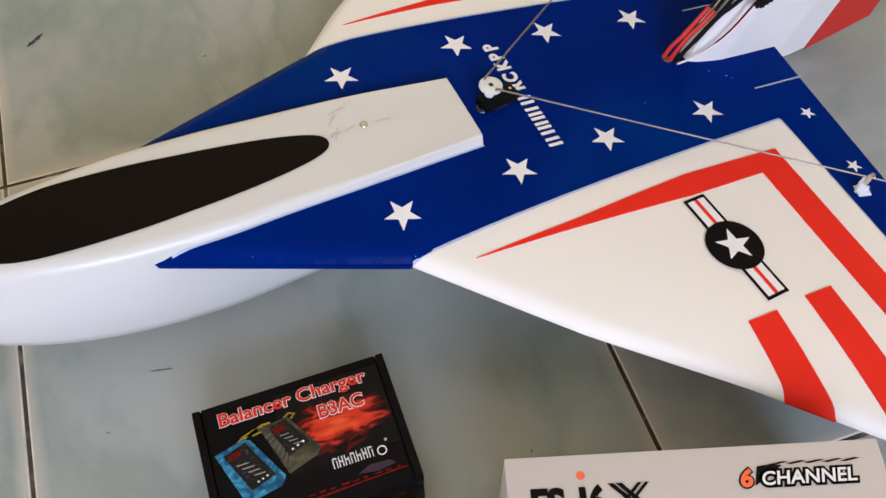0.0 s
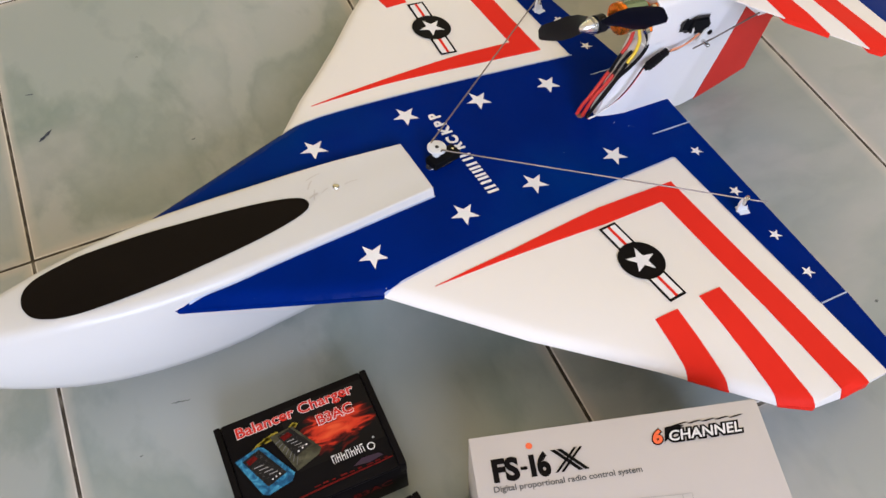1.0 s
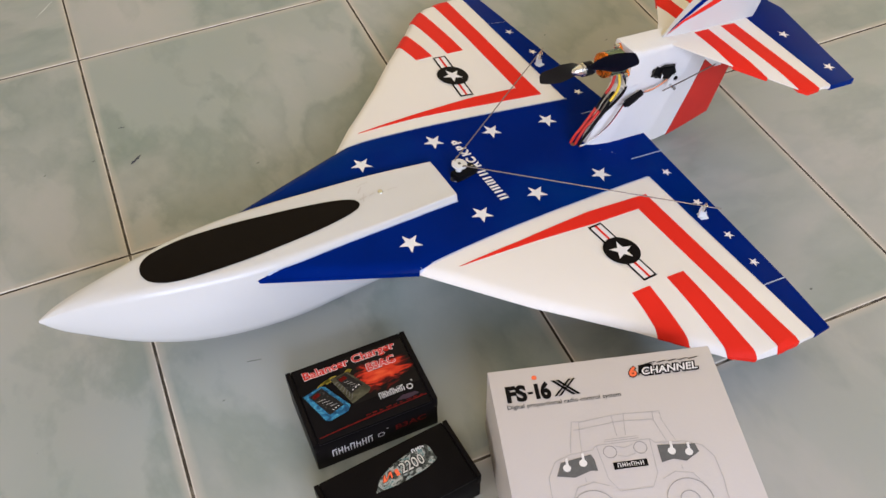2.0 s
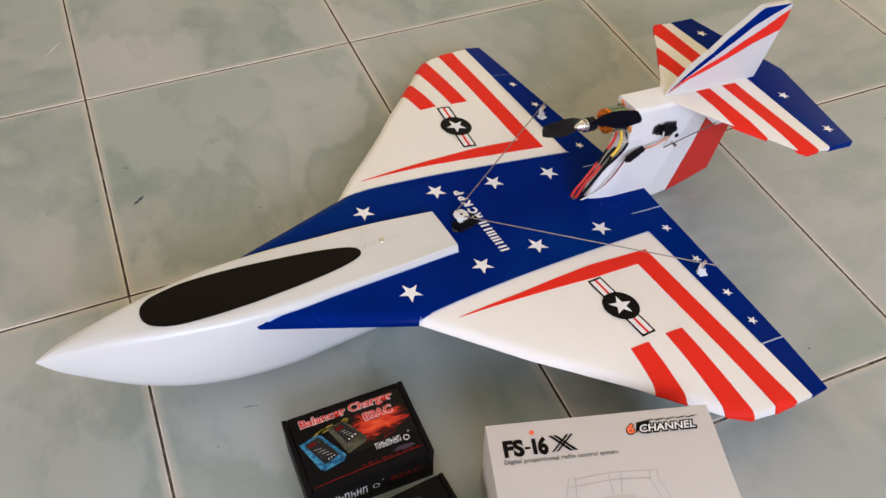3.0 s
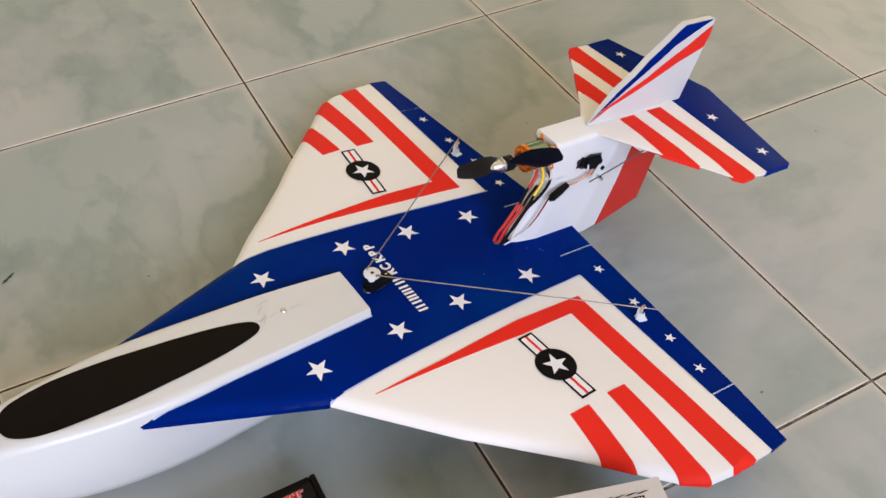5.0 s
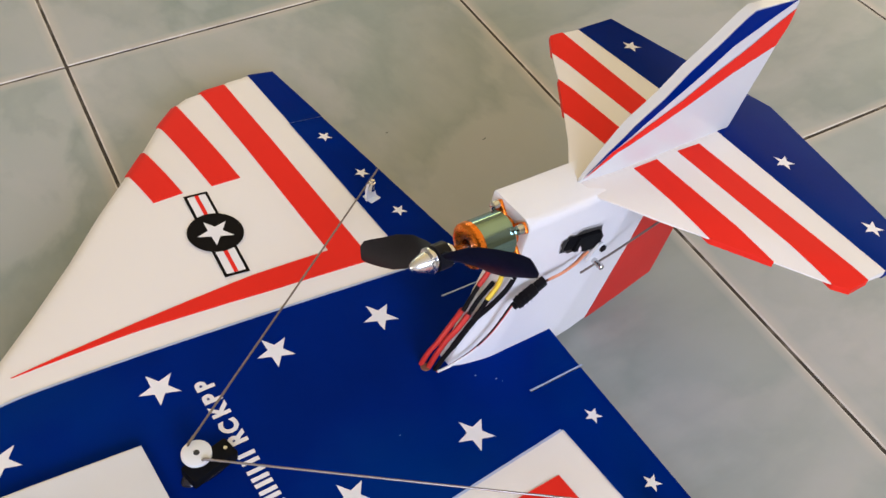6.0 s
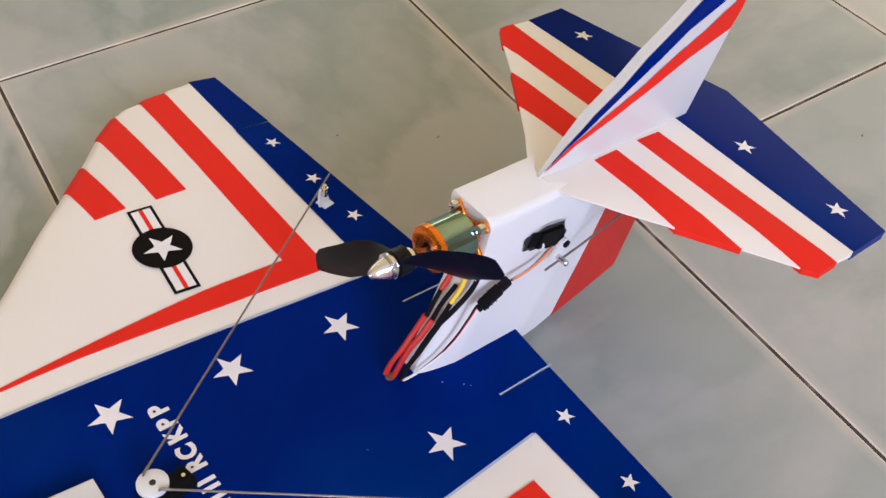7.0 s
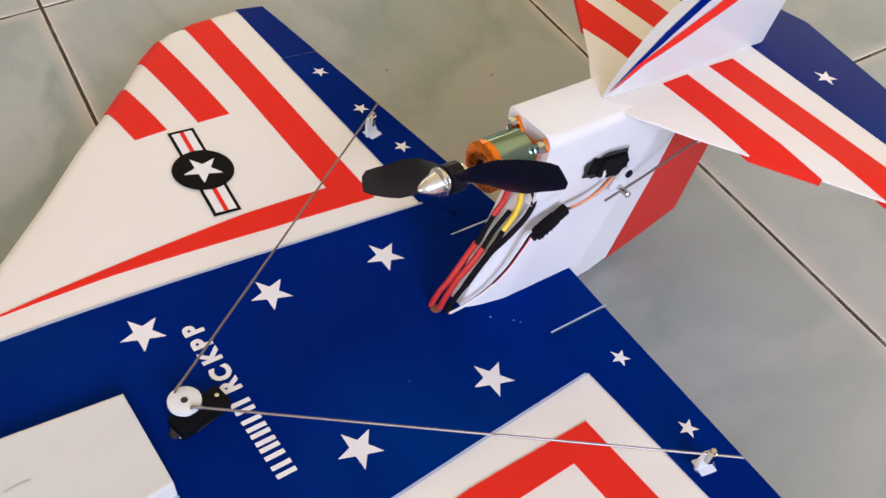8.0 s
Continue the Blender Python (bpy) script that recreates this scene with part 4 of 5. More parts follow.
# ---- aileron servo, disc and pushrods on the wing ----
hz = 0.0242
wing_servo = part("wing_servo", box_bm(-0.014, 0.017, -0.0068, 0.0068, -0.010, 0.0105, 0.0015), black_plastic, plane, "black servo standing through the wing", m=pose(-0.0770, 0.001, 0.003, 0, 0, 12))
part("glue_rim", turned([(0.0, 0.0192), (0.0010, 0.0182), (0.0016, 0.016)], 24, "z"), glue_dark, wing_servo, "glossy dark glue", m=pose(0, 0, wing_top(-0.077, 0) - 0.003 + 0.0002) @ Matrix.Diagonal((0.95, 0.40, 1, 1)))
part("servo_screw", turned([(0.0100, 0.0014), (0.0112, 0.0012)], 12, "z"), chrome_mat, wing_servo, m=pose(0.0125, 0, 0))
disc = part("servo_disc", turned([(-0.0012, 0.0080), (-0.0010, 0.0086), (0.0010, 0.0086), (0.0013, 0.0080), (0.0012, 0.0020), (0.0012, 0.0016)], 32, "z"), horn_mat, plane, "round white servo horn", m=pose(-0.0824, 0.0030, hz - 0.002))
# thin dark disc in place of the horn's shaded centre hole
part("disc_hole", turned([(0.0010, 0.0019), (0.0015, 0.0018)], 12, "z"), hole_shade_mat, disc)
part("disc_stem", turned([(-0.011, 0.0035), (-0.001, 0.0035)], 16, "z"), horn_mat, disc)
for sd, fx, fy, fz in ((1, 0.1330, 0.1645, 0.0165), (-1, 0.1320, -0.1650, 0.0212)):
    p0 = Vector((-0.0842 if sd > 0 else -0.0812, 0.0030 + sd * 0.0066, hz + 0.0004))
    p1 = Vector((fx, fy, fz))
    p2 = p1 + (p1 - p0).normalized() * 0.022
    r_ = part("aileron_rod", tube([p0 + Vector((0, 0, -0.005)), p0, p0 + (p1 - p0) * 0.02], 0.0009, 6, 3), wire_mat, plane, "thin steel pushrod")
    part("rod_length", tube([p0, (p0 + p1) / 2, p1, p2], 0.0007, 8, 0), wire_mat, r_)
    hx, hy = (0.1374, 0.1628) if sd > 0 else (0.1405, -0.1656)
    horn = part("control_horn", slab([(-0.0060, 0.0), (0.0048, 0.0), (0.0020, 0.0080), (-0.0015, 0.0165), (-0.0062, 0.0165), (-0.0072, 0.0110)], flat(0.0010), flat(-0.0010), 0), horn_mat, plane, "white nylon control horn", m=pose(hx, hy, wing_top(hx, hy) + 0.0006, 0, 0, 12 * sd) @ STAND)
    part("horn_foot", box_bm(-0.0050, 0.0052, 0.0, 0.0012, -0.0052, 0.0052, 0.0005), glue_mat, horn, "clear glued foot")
    part("glue_bead", turned([(-0.0006, 0.0062), (0.0004, 0.0056), (0.0008, 0.0040)], 11, "z"), glue_clear, horn, "clear glue bead", m=pose(0.001, 0.0, 0.0, -90) @ Matrix.Diagonal((1.1, 0.9, 1, 1)))
    part("rod_connector", turned([(0.0118, 0.0016), (0.0122, 0.0025), (0.0198, 0.0025), (0.0202, 0.0016), (0.0222, 0.0015)], 14, "z"), chrome_mat, horn, "small metal rod connector", m=pose(-0.0038, 0.0, 0.0026, -90))


# ---- boxes ----
def carton(name, m, sx, sy, h, mat, label, category, rim=0.0, bevel=0.0012):
    """A folded card box, origin at its far left bottom corner, x along the far edge, -y towards the near side."""
    thing = empty(name, m, label, category)
    body = part("body", box_bm(0, sx, -sy, 0, 0, h - 0.0015, bevel), mat, thing)
    lid = part("lid", box_bm(rim, sx - rim, -sy - 0.0004, 0.0004, h - 0.004, h, 0.0009), mat, thing, "folded card lid")
    for x in (0, sx - rim) if rim else ():
        part("side_flap", box_bm(x - 0.0003 if x == 0 else x + 0.0006, x + rim - 0.0006 if x == 0 else x + rim + 0.0003, -sy - 0.0003, 0.0002, h - 0.014, h + 0.0010, 0.0009), mat, thing, "folded side flap")
    return thing, lid


def on_box(poly, z=0.0, parent=None, mat=None, name="print", label=""):
    """Printed area on the lid: poly in metres right and down from the far left corner."""
    return part(name, sheet([(u, -v) for u, v in poly], flat(z), 0), mat, parent, label)


def rect(u0, v0, u1, v1):
    return [(u0, v0), (u1, v0), (u1, v1), (u0, v1)]


def words(body, size, u, v, z, parent, mat, name="lettering", turn=0.0, label="", **kw):
    return part(name, text_bm(body, size, pose(u, -v, z, 0, 0, turn), **kw), mat, parent, label)


H1 = 0.047
charger, lid = carton("charger_box", pose(0.1163, -0.2632, 0, 0, 0, 0.8), 0.1250, 0.0860, H1, card_black,
                      "small black printed card box for a battery charger", "box", rim=0.0055)
Z = H1 + 0.0004
words("Balancer Charger", 0.0123, 0.0142, 0.0152, Z, lid, ink_white, bold=0.00065, squeeze=1.10, label="white-edged red lettering")
words("Balancer Charger", 0.0123, 0.0142, 0.0152, Z + 0.0003, lid, ink_red, bold=0.00028, squeeze=1.10)
words("B3AC", 0.0122, 0.0750, 0.0302, Z + 0.0002, lid, ink_white, bold=0.0007, squeeze=1.0)
words("B3AC", 0.0122, 0.0750, 0.0302, Z + 0.0005, lid, ink_red, bold=0.00028, squeeze=1.0)
on_box(rect(0.0500, 0.0060, 0.1190, 0.0600), Z - 0.0002, lid, ink_flame, "flame_print", "blurred red flame print")
for cable_line in ([(0.0215, 0.0300), (0.0270, 0.0262), (0.0340, 0.0240), (0.0420, 0.0238), (0.0400, 0.0262), (0.0330, 0.0272)], [(0.0270, 0.0275), (0.0330, 0.0250), (0.0400, 0.0222), (0.0450, 0.0224)], [(0.0540, 0.0222), (0.0575, 0.0200), (0.0610, 0.0215), (0.0580, 0.0240)]):
    on_box(strip_poly(cable_line, 0.0013), Z - 0.0001, lid, ink_yellow, "yellow_print", "yellow cable print")
on_box([(0.0079, 0.0325), (0.0270, 0.0278), (0.0310, 0.0300), (0.0466, 0.0585), (0.0430, 0.0640), (0.0235, 0.0675), (0.0195, 0.0650)], Z, lid, ink_blue, "blue_charger_print", "printed picture of blue charger")
on_box([(0.0130, 0.0348), (0.0272, 0.0300), (0.0412, 0.0560), (0.0252, 0.0612)], Z + 0.0003, lid, ink_label, "charger_label_print")
on_box([(0.0155, 0.0360), (0.0225, 0.0335), (0.0243, 0.0368), (0.0172, 0.0398)], Z + 0.0005, lid, ink_dull_red, "red_label_print")
on_box([(0.0378, 0.0240), (0.0560, 0.0222), (0.0714, 0.0480), (0.0680, 0.0525), (0.0490, 0.0585)], Z + 0.0002, lid, ink_olive, "olive_charger_print", "printed picture of olive charger")
on_box([(0.0434, 0.0258), (0.0545, 0.0232), (0.0658, 0.0424), (0.0514, 0.0474)], Z + 0.0004, lid, ink_label, "charger_label_print")
on_box([(0.0450, 0.0275), (0.0520, 0.0258), (0.0545, 0.0297), (0.0470, 0.0318)], Z + 0.0006, lid, ink_dull_red, "red_label_print")
for k in range(7):
    on_box([(0.0400 + 0.0016 * k, 0.0310 + 0.0038 * k), (0.0440 + 0.0014 * k, 0.0295 + 0.0030 * k), (0.0442 + 0.0014 * k, 0.0303 + 0.0030 * k), (0.0402 + 0.0016 * k, 0.0318 + 0.0038 * k)], Z + 0.0004, lid, ink_dark, "vent_print")
for k in range(4):
    on_box(rect(0.0195 + 0.0030 * k, 0.0430 + 0.0030 * k, 0.0270 + 0.0028 * k, 0.0437 + 0.0030 * k), Z + 0.0005, lid, ink_grey, "small_print")
    on_box(rect(0.0490 + 0.0022 * k, 0.0330 + 0.0026 * k, 0.0545 + 0.0022 * k, 0.0335 + 0.0026 * k), Z + 0.0006, lid, ink_grey, "small_print")
for k in range(3):
    on_box(disc_poly(0.0545 + 0.0036 * k, 0.0440 - 0.0014 * k, 0.0008, 8), Z + 0.0006, lid, ink_white, "lamp_print")
    on_box(disc_poly(0.0300 + 0.0030 * k, 0.0570 - 0.0010 * k, 0.0007, 8), Z + 0.0005, lid, ink_white, "lamp_print")


def glyph_bars(parent, u, v, w, h, n, z, mat, slant=0.0, place=None):
    """A brand mark as plain bars: n blocks in a row."""
    step = w / n
    t = step * 0.17
    for k in range(n):
        x0, x1 = u + k * step, u + k * step + step * 0.74
        for p in (rect(x0, v - h, x0 + t, v), rect(x1 - t, v - h * (1.0 if k % 2 else 0.7), x1, v), rect(x0, v - h * (0.62 if k % 3 else 1.0), x1, v - h * (0.46 if k % 3 else 0.84))):
            if place:
                part("mark_bar", text_free(p, z, place), mat, parent)
            else:
                on_box(p, z, parent, mat, "mark_bar")


def text_free(poly, z, place):
    b2 = sheet([(a, -c) for a, c in poly], flat(z), 0)
    bmesh.ops.transform(b2, matrix=place, verts=b2.verts)
    return b2


def ring_bm(u, v, r, w, z, place=None):
    b2 = bmesh.new()
    n = 24
    vs = [[b2.verts.new((u + q_ * math.cos(2 * math.pi * k / n), -v + q_ * math.sin(2 * math.pi * k / n), z)) for k in range(n)] for q_ in (r - w / 2, r + w / 2)]
    for k in range(n):
        j = (k + 1) % n
        b2.faces.new((vs[0][k], vs[0][j], vs[1][j], vs[1][k]))
    if place:
        bmesh.ops.transform(b2, matrix=place, verts=b2.verts)
    return b2


glyph_bars(lid, 0.0752, 0.0648, 0.0262, 0.0068, 7, Z, ink_white)
part("mark_ring", ring_bm(0.1060, 0.0628, 0.0027, 0.0008, Z), ink_white, lid)
on_box(disc_poly(0.1100, 0.0568, 0.0010, 10), Z, lid, ink_grey, "mark_dot")
on_box([(0.0880, 0.0725), (0.0960, 0.0690), (0.1090, 0.0700), (0.1120, 0.0730), (0.1000, 0.0745)], Z, lid, ink_purple, "purple_print")
on_box([(0.0080, 0.0805), (0.0300, 0.0790), (0.0650, 0.0775), (0.1000, 0.0770), (0.1180, 0.0765), (0.1180, 0.0775), (0.0900, 0.0783), (0.0400, 0.0799), (0.0080, 0.0815)], Z, lid, ink_dull_red, "red_line_print", "dull red printed line")
for k in range(9):
    on_box(rect(0.0560 + 0.0069 * k, 0.0752 - 0.0004 * (k % 2), 0.0612 + 0.0069 * k - 0.0011 * (k % 3), 0.0762), Z, lid, ink_dull_red, "small_print")
FRONT = pose(0, -0.0866, 0, 90, 0, 0)
body = [c for c in charger.children if c.name.startswith("body")][0]
glyph_bars(body, 0.0160, -0.0160, 0.0420, 0.0120, 7, 0.0, ink_white, place=FRONT)
part("mark_ring", ring_bm(0.0655, -0.0220, 0.0032, 0.0009, 0.0, FRONT), ink_white, body)
part("lettering", text_bm("B3AC", 0.0115, FRONT @ pose(0.0800, 0.0205, 0), bold=0.0003, squeeze=1.15), ink_dull_red, body, "dull red lettering")
part("mark_dot", text_free(disc_poly(0.0725, -0.0290, 0.0010, 8), 0.0, FRONT), ink_grey, body)

H2 = 0.040
_, lid2 = carton("battery_box", pose(0.1060, -0.3838, 0, 0, 0, 6.3), 0.1370, 0.0650, H2, card_black,
                       "black printed card box half hidden beside the charger box", "box", rim=0.0050)
Z2 = H2 + 0.0004
on_box([(0.0460, 0.0340), (0.0560, 0.0225), (0.0700, 0.0165), (0.0880, 0.0130), (0.1070, 0.0120), (0.1095, 0.0165), (0.1105, 0.0310), (0.0960, 0.0350), (0.0700, 0.0365)], Z2 - 0.0002, lid2, ink_silver, "logo_print", "silver and teal brushed panel")
words("2200", 0.0150, 0.0755, 0.0290, Z2, lid2, ink_black, bold=0.0010, squeeze=0.80, label="black-edged numerals")
words("2200", 0.0150, 0.0755, 0.0290, Z2 + 0.0003, lid2, ink_bright, bold=0.0001, squeeze=0.80, label="silver numerals")
on_box([(0.0555, 0.0290), (0.0590, 0.0215), (0.0615, 0.0215), (0.0605, 0.0260), (0.0650, 0.0212), (0.0680, 0.0212), (0.0665, 0.0285), (0.0640, 0.0285), (0.0645, 0.0245), (0.0600, 0.0290)], Z2 + 0.0002, lid2, ink_black, "logo_print")
on_box([(0.0560, 0.0286), (0.0594, 0.0221), (0.0609, 0.0221), (0.0597, 0.0272), (0.0653, 0.0217), (0.0674, 0.0217), (0.0660, 0.0282), (0.0645, 0.0282), (0.0652, 0.0236), (0.0596, 0.0286)], Z2 + 0.0004, lid2, ink_orange, "logo_print", "orange logo stroke")
on_box(rect(0.0700, 0.0218, 0.0735, 0.0286), Z2 + 0.0002, lid2, ink_orange, "logo_print")
for k in range(6):
    on_box([(0.0600 + 0.0080 * k, 0.0185 - 0.0010 * k), (0.0655 + 0.0080 * k, 0.0172 - 0.0010 * k), (0.0662 + 0.0080 * k, 0.0178 - 0.0010 * k), (0.0607 + 0.0080 * k, 0.0193 - 0.0010 * k)], Z2 + 0.0001, lid2, ink_black, "logo_streak")
glyph_bars(lid2, 0.0930, 0.0150, 0.0130, 0.0035, 3, Z2 + 0.0002, ink_white)

H3 = 0.096
_, lid3 = carton("transmitter_box", pose(0.2838, -0.3690, 0, 0, 0, -15.45), 0.2085, 0.2600, H3, card_white,
                     "large white card box of a radio transmitter with line drawing", "box", rim=0.0, bevel=0.0016)
Z3 = H3 + 0.0004
on_box(rect(0.0322, 0.0258, 0.0370, 0.0281), Z3, lid3, ink_black, "lettering_dash")
words("FS", 0.0218, 0.0122, 0.0336, Z3, lid3, ink_black, bold=0.0011, squeeze=0.93, label="bold black model lettering")
on_box(rect(0.0390, 0.0180, 0.0428, 0.0340), Z3, lid3, ink_black, "lettering_stem")
on_box(disc_poly(0.0410, 0.0115, 0.0024, 16), Z3, lid3, ink_orange, "orange_dot", "orange dot over the letter")
words("6", 0.0225, 0.0440, 0.0338, Z3, lid3, ink_black, bold=0.0012, squeeze=0.78)
for k in range(2):
    on_box([(0.0550 + 0.0044 * k, 0.0168), (0.0584 + 0.0044 * k, 0.0168), (0.0750 + 0.0044 * k, 0.0337), (0.0716 + 0.0044 * k, 0.0337)], Z3, lid3, ink_black, "x_stroke")
    on_box([(0.0715 + 0.0040 * k, 0.0170), (0.0738 + 0.0040 * k, 0.0170), (0.0575 + 0.0040 * k, 0.0335), (0.0552 + 0.0040 * k, 0.0335)], Z3 + 0.0002, lid3, ink_black, "x_stroke")
words("Digital proportional radio control system", 0.0060, 0.0112, 0.0412, Z3, lid3, ink_dark, bold=0.0001, squeeze=1.03, label="small grey printed line")
words("6", 0.0130, 0.1268, 0.0226, Z3, lid3, ink_black, bold=0.0014, squeeze=1.05, shear=0.2, label="black badge outline")
words("CHANNEL", 0.0106, 0.1382, 0.0225, Z3, lid3, ink_black, bold=0.0016, squeeze=1.06, shear=0.2, label="black badge outline")
on_box([(0.1350, 0.0228), (0.1380, 0.0120), (0.1450, 0.0112), (0.1520, 0.0120), (0.1420, 0.0180)], Z3, lid3, ink_black, "badge_ground", "black brushed badge")
words("6", 0.0130, 0.1268, 0.0226, Z3 + 0.0003, lid3, ink_orange, bold=0.0006, squeeze=1.05, shear=0.2, label="orange numeral")
words("CHANNEL", 0.0106, 0.1382, 0.0225, Z3 + 0.0004, lid3, ink_white, bold=0.0002, squeeze=1.06, shear=0.2, label="white badge lettering")
for k in range(5):
    on_box([(0.1440 + 0.0100 * k, 0.0112), (0.1530 + 0.0100 * k, 0.0098), (0.1560 + 0.0100 * k, 0.0102), (0.1470 + 0.0100 * k, 0.0118)], Z3 + 0.0001, lid3, ink_black, "badge_streak")


def drawn(line, w=0.0005, mat=ink_grey, z=None):
    part("drawn_line", sheet([(a, c) for a, c in strip_poly([(u, -v) for u, v in line], w)], flat(z or Z3), 0), mat, lid3)


drawn([(0.0570, 0.0900), (0.0600, 0.0760), (0.0642, 0.0612), (0.0706, 0.0612), (0.0690, 0.0700), (0.0665, 0.0900)], 0.0006, ink_pale)
drawn([(0.0642, 0.0690), (0.0695, 0.0690)], 0.0006, ink_pale)
drawn([(0.0706, 0.0622), (0.1000, 0.0592), (0.1110, 0.0592), (0.1365, 0.0606)], 0.0006, ink_pale)
drawn([(0.0700, 0.0690), (0.1000, 0.0662), (0.1110, 0.0662), (0.1358, 0.0680)], 0.0006, ink_pale)
drawn([(0.1365, 0.0606), (0.1431, 0.0606), (0.1425, 0.0690), (0.1490, 0.0910)], 0.0006, ink_pale)
drawn([(0.1365, 0.0606), (0.1355, 0.0690), (0.1410, 0.0900)], 0.0006, ink_pale)
drawn([(0.1000, 0.0592), (0.1000, 0.0800)], 0.0006, ink_pale)
drawn([(0.1110, 0.0592), (0.1075, 0.0800)], 0.0006, ink_pale)
drawn([(0.0880, 0.0840), (0.0890, 0.0820), (0.1170, 0.0820), (0.1182, 0.0840), (0.0880, 0.0840)], 0.0006, ink_pale)
drawn([(0.0330, 0.1250), (0.0340, 0.1100), (0.0420, 0.0965), (0.0560, 0.0915), (0.0760, 0.0900), (0.0800, 0.0862), (0.1270, 0.0862), (0.1310, 0.0905), (0.1560, 0.0925), (0.1700, 0.0985), (0.1770, 0.1100), (0.1780, 0.1300), (0.1750, 0.1650), (0.1600, 0.1950), (0.1450, 0.2150), (0.0650, 0.2150), (0.0480, 0.1950), (0.0350, 0.1650), (0.0330, 0.1250)], 0.0006, ink_pale)
drawn([(0.0800, 0.0862), (0.0830, 0.1180), (0.0900, 0.1300), (0.1180, 0.1300), (0.1250, 0.1180), (0.1270, 0.0862)], 0.0006, ink_pale)
drawn([(0.0960, 0.0890), (0.1035, 0.0915), (0.1115, 0.0890)], 0.0006, ink_pale)
drawn([(0.0960, 0.0980), (0.1035, 0.1000), (0.1115, 0.0980)], 0.0006, ink_pale)
drawn([(0.0500, 0.1320), (0.0560, 0.1220), (0.0700, 0.1190), (0.0820, 0.1240)], 0.0006, ink_pale)
drawn([(0.1280, 0.1240), (0.1400, 0.1190), (0.1540, 0.1220), (0.1600, 0.1320)], 0.0006, ink_pale)
drawn([(0.0640, 0.1140), (0.0640, 0.1180)], 0.0006, ink_pale)
drawn([(0.1470, 0.1140), (0.1470, 0.1180)], 0.0006, ink_pale)
for u, v, r in ((0.0903, 0.0938, 0.0056), (0.1170, 0.0932, 0.0056), (0.0650, 0.1450, 0.0190), (0.1450, 0.1450, 0.0190), (0.0650, 0.1450, 0.0080), (0.1450, 0.1450, 0.0080)):
    part("drawn_knob", ring_bm(u, v, r, 0.0007, Z3), ink_grey, lid3)
on_box([(0.0408, 0.1099), (0.0466, 0.0980), (0.0735, 0.0938), (0.0755, 0.0990), (0.0760, 0.1095), (0.0700, 0.1085), (0.0560, 0.1130)], Z3 + 0.0001, lid3, ink_dark, "switch_panel_print", "dark printed switch panel")
on_box([(0.1318, 0.0930), (0.1642, 0.0962), (0.1655, 0.1039), (0.1523, 0.1110), (0.1420, 0.1075), (0.1313, 0.1095)], Z3 + 0.0001, lid3, ink_dark, "switch_panel_print", "dark printed switch panel")
for u, v in ((0.0507, 0.1037), (0.0652, 0.1010), (0.1425, 0.1003), (0.1568, 0.1032)):
    on_box(disc_poly(u, v, 0.0034, 16), Z3 + 0.0004, lid3, ink_white, "switch_print")
    on_box([(u - 0.0004, v - 0.0010), (u + 0.0002, v - 0.0090), (u + 0.0024, v - 0.0090), (u + 0.0018, v - 0.0010)], Z3 + 0.0005, lid3, ink_white, "switch_lever_print")
on_box(rect(0.0900, 0.1040, 0.1195, 0.1106), Z3 + 0.0001, lid3, ink_black, "name_plate_print", "black printed name plate")
glyph_bars(lid3, 0.0935, 0.1094, 0.0235, 0.0042, 6, Z3 + 0.0004, ink_white)


# ---- marks on the floor ----
def floor_mark(x, y, length, width, turn, mat):
    rng = random.Random(int(abs(x * 9999 + y * 777)))
    n = 9
    up = [(length * (k / (n - 1) - 0.5), width * (0.2 + rng.random()) * math.sin(math.pi * (k + 0.4) / n)) for k in range(n)]
    low = [(a, -width * (0.2 + rng.random()) * math.sin(math.pi * (k + 0.4) / n)) for k, (a, _) in enumerate(up)]
    part("scuff", sheet(up + low[::-1], flat(0.0), 0), mat, floor, "scuff mark on the tile", m=pose(x, y, 0.0004, 0, 0, turn))


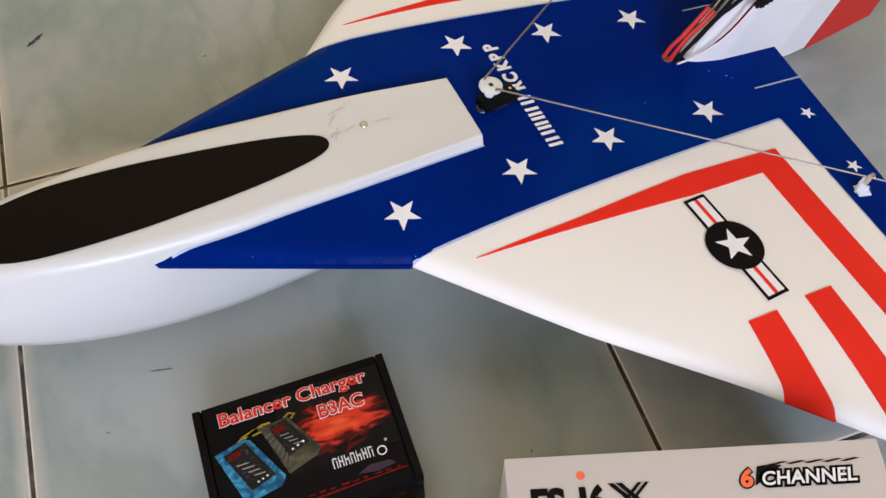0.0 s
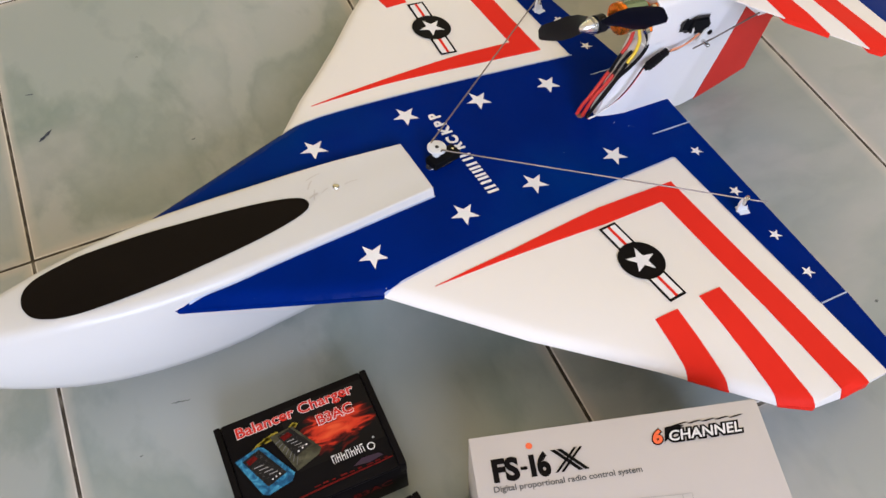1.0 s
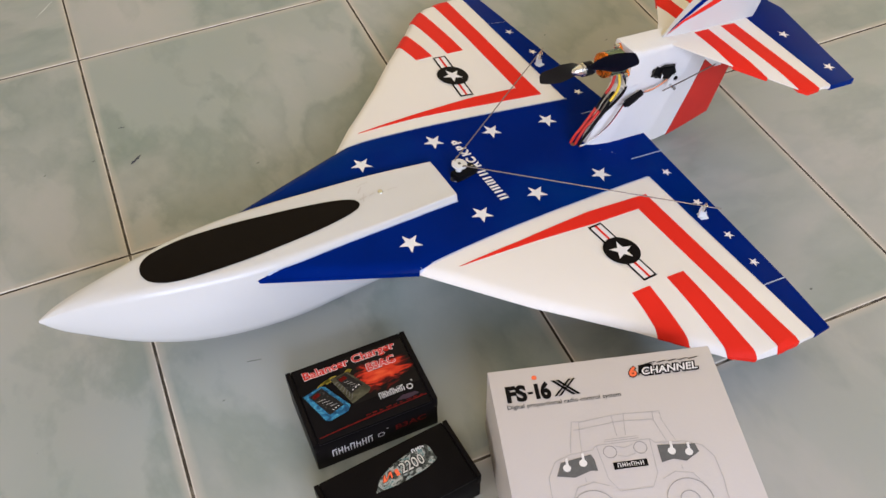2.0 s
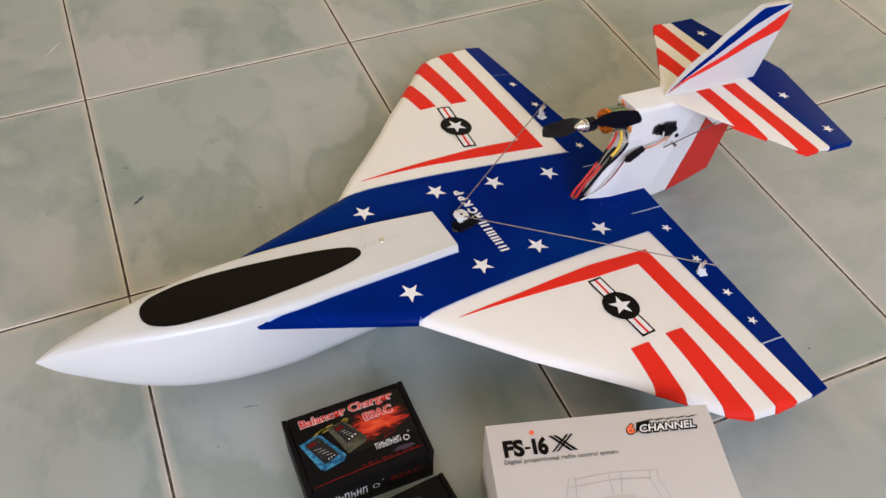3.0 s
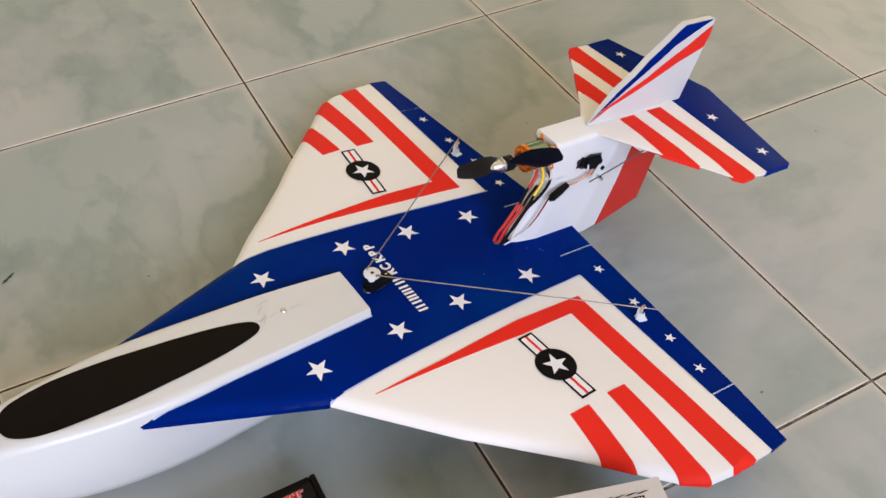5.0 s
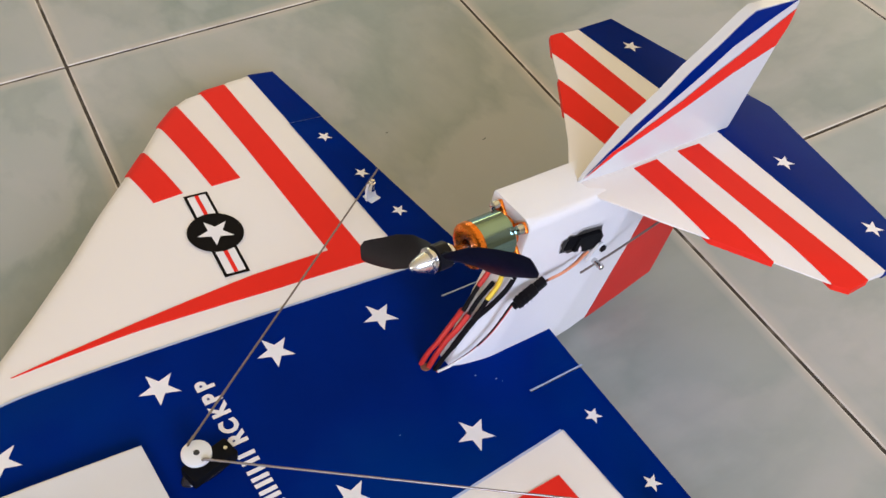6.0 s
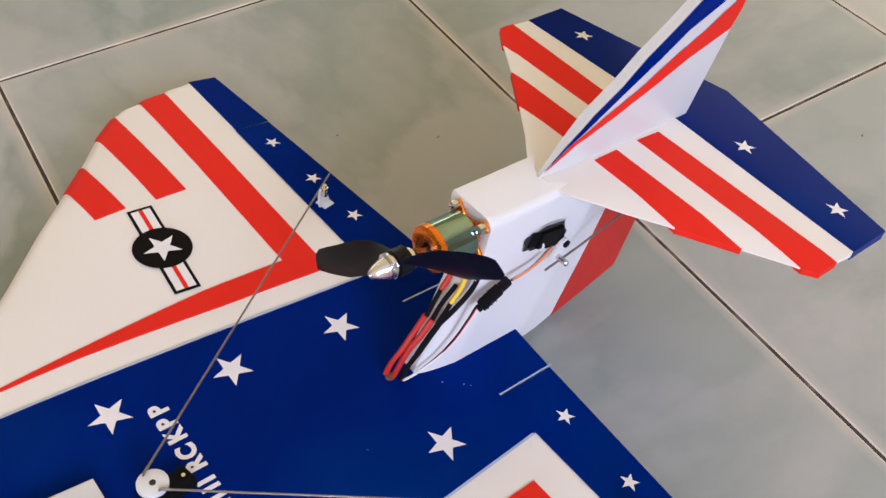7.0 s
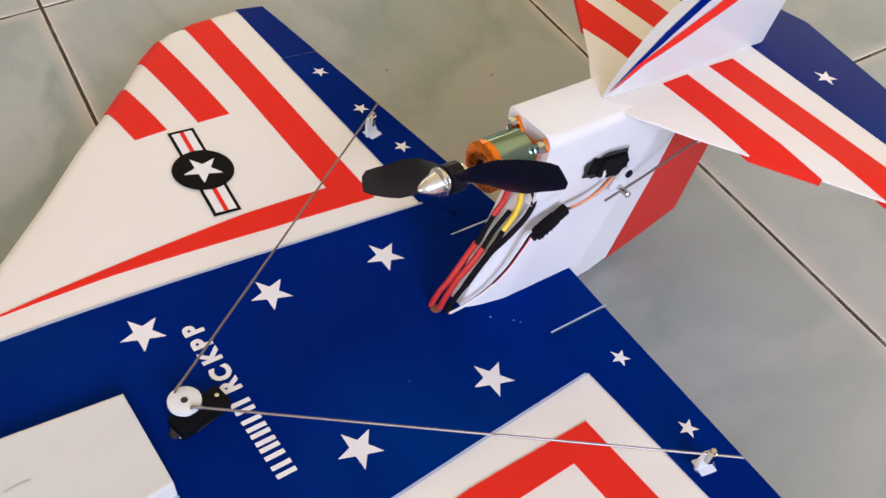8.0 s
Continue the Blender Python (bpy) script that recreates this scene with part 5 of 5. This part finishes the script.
scuff_mat = material("dark_scuff", (0.02, 0.025, 0.05), 0.5, vary=0.3, scale=300)
scuff_pale = material("pale_scratch", (0.62, 0.64, 0.62), 0.4, vary=0.2, scale=300)
scuff_grey = material("grey_scuff", (0.10, 0.11, 0.10), 0.5, vary=0.3, scale=300)
for mk in ((0.0370, 0.1587, 0.020, 0.0025, 40, scuff_mat), (0.1780, 0.0890, 0.004, 0.0012, 0, scuff_mat), (0.0936, -0.2012, 0.016, 0.0010, -10, scuff_grey), (-0.0136, 0.1774, 0.004, 0.0010, 20, scuff_mat), (0.6880, -0.3581, 0.004, 0.0015, 0, scuff_grey),
           (0.6343, 0.1795, 0.003, 0.0011, 0, scuff_grey), (0.7105, 0.1329, 0.005, 0.0008, 15, scuff_grey), (1.0505, -0.0624, 0.004, 0.0012, 30, scuff_grey), (0.0306, 0.2276, 0.009, 0.0011, -15, scuff_mat),
           (0.1503, 0.2383, 0.003, 0.0009, 0, scuff_grey), (-0.0739, 0.1754, 0.006, 0.0007, 60, scuff_grey), (0.0524, -0.2362, 0.003, 0.0009, 0, scuff_grey), (0.3189, -0.3399, 0.003, 0.0008, 70, scuff_grey),
           (-0.0290, 0.5494, 0.046, 0.0011, 52, scuff_pale)):
    floor_mark(*mk)


# ---- floor tiles ----
TILE, GAP = 0.400, 0.0030


def tile_mesh():
    bm = bmesh.new()
    a, c, e = (TILE - GAP) / 2, 0.0007, 0.0008
    rings = [(a, -0.004), (a, -c), (a - e * 0.4, -c * 0.35), (a - e * 1.7, 0.0)]
    vs = [[bm.verts.new((sx * r, sy * r, z)) for sx, sy in ((-1, -1), (1, -1), (1, 1), (-1, 1))] for r, z in rings]
    for p, q2 in zip(vs, vs[1:]):
        for i in range(4):
            j = (i + 1) % 4
            bm.faces.new((p[i], p[j], q2[j], q2[i])).material_index = 1
    bm.faces.new(vs[-1])
    me = bpy.data.meshes.new("tile")
    bm.to_mesh(me)
    bm.free()
    me.materials.append(tile_mat)
    me.materials.append(rim_mat)
    return me


tile_me = tile_mesh()
rng = random.Random(4)
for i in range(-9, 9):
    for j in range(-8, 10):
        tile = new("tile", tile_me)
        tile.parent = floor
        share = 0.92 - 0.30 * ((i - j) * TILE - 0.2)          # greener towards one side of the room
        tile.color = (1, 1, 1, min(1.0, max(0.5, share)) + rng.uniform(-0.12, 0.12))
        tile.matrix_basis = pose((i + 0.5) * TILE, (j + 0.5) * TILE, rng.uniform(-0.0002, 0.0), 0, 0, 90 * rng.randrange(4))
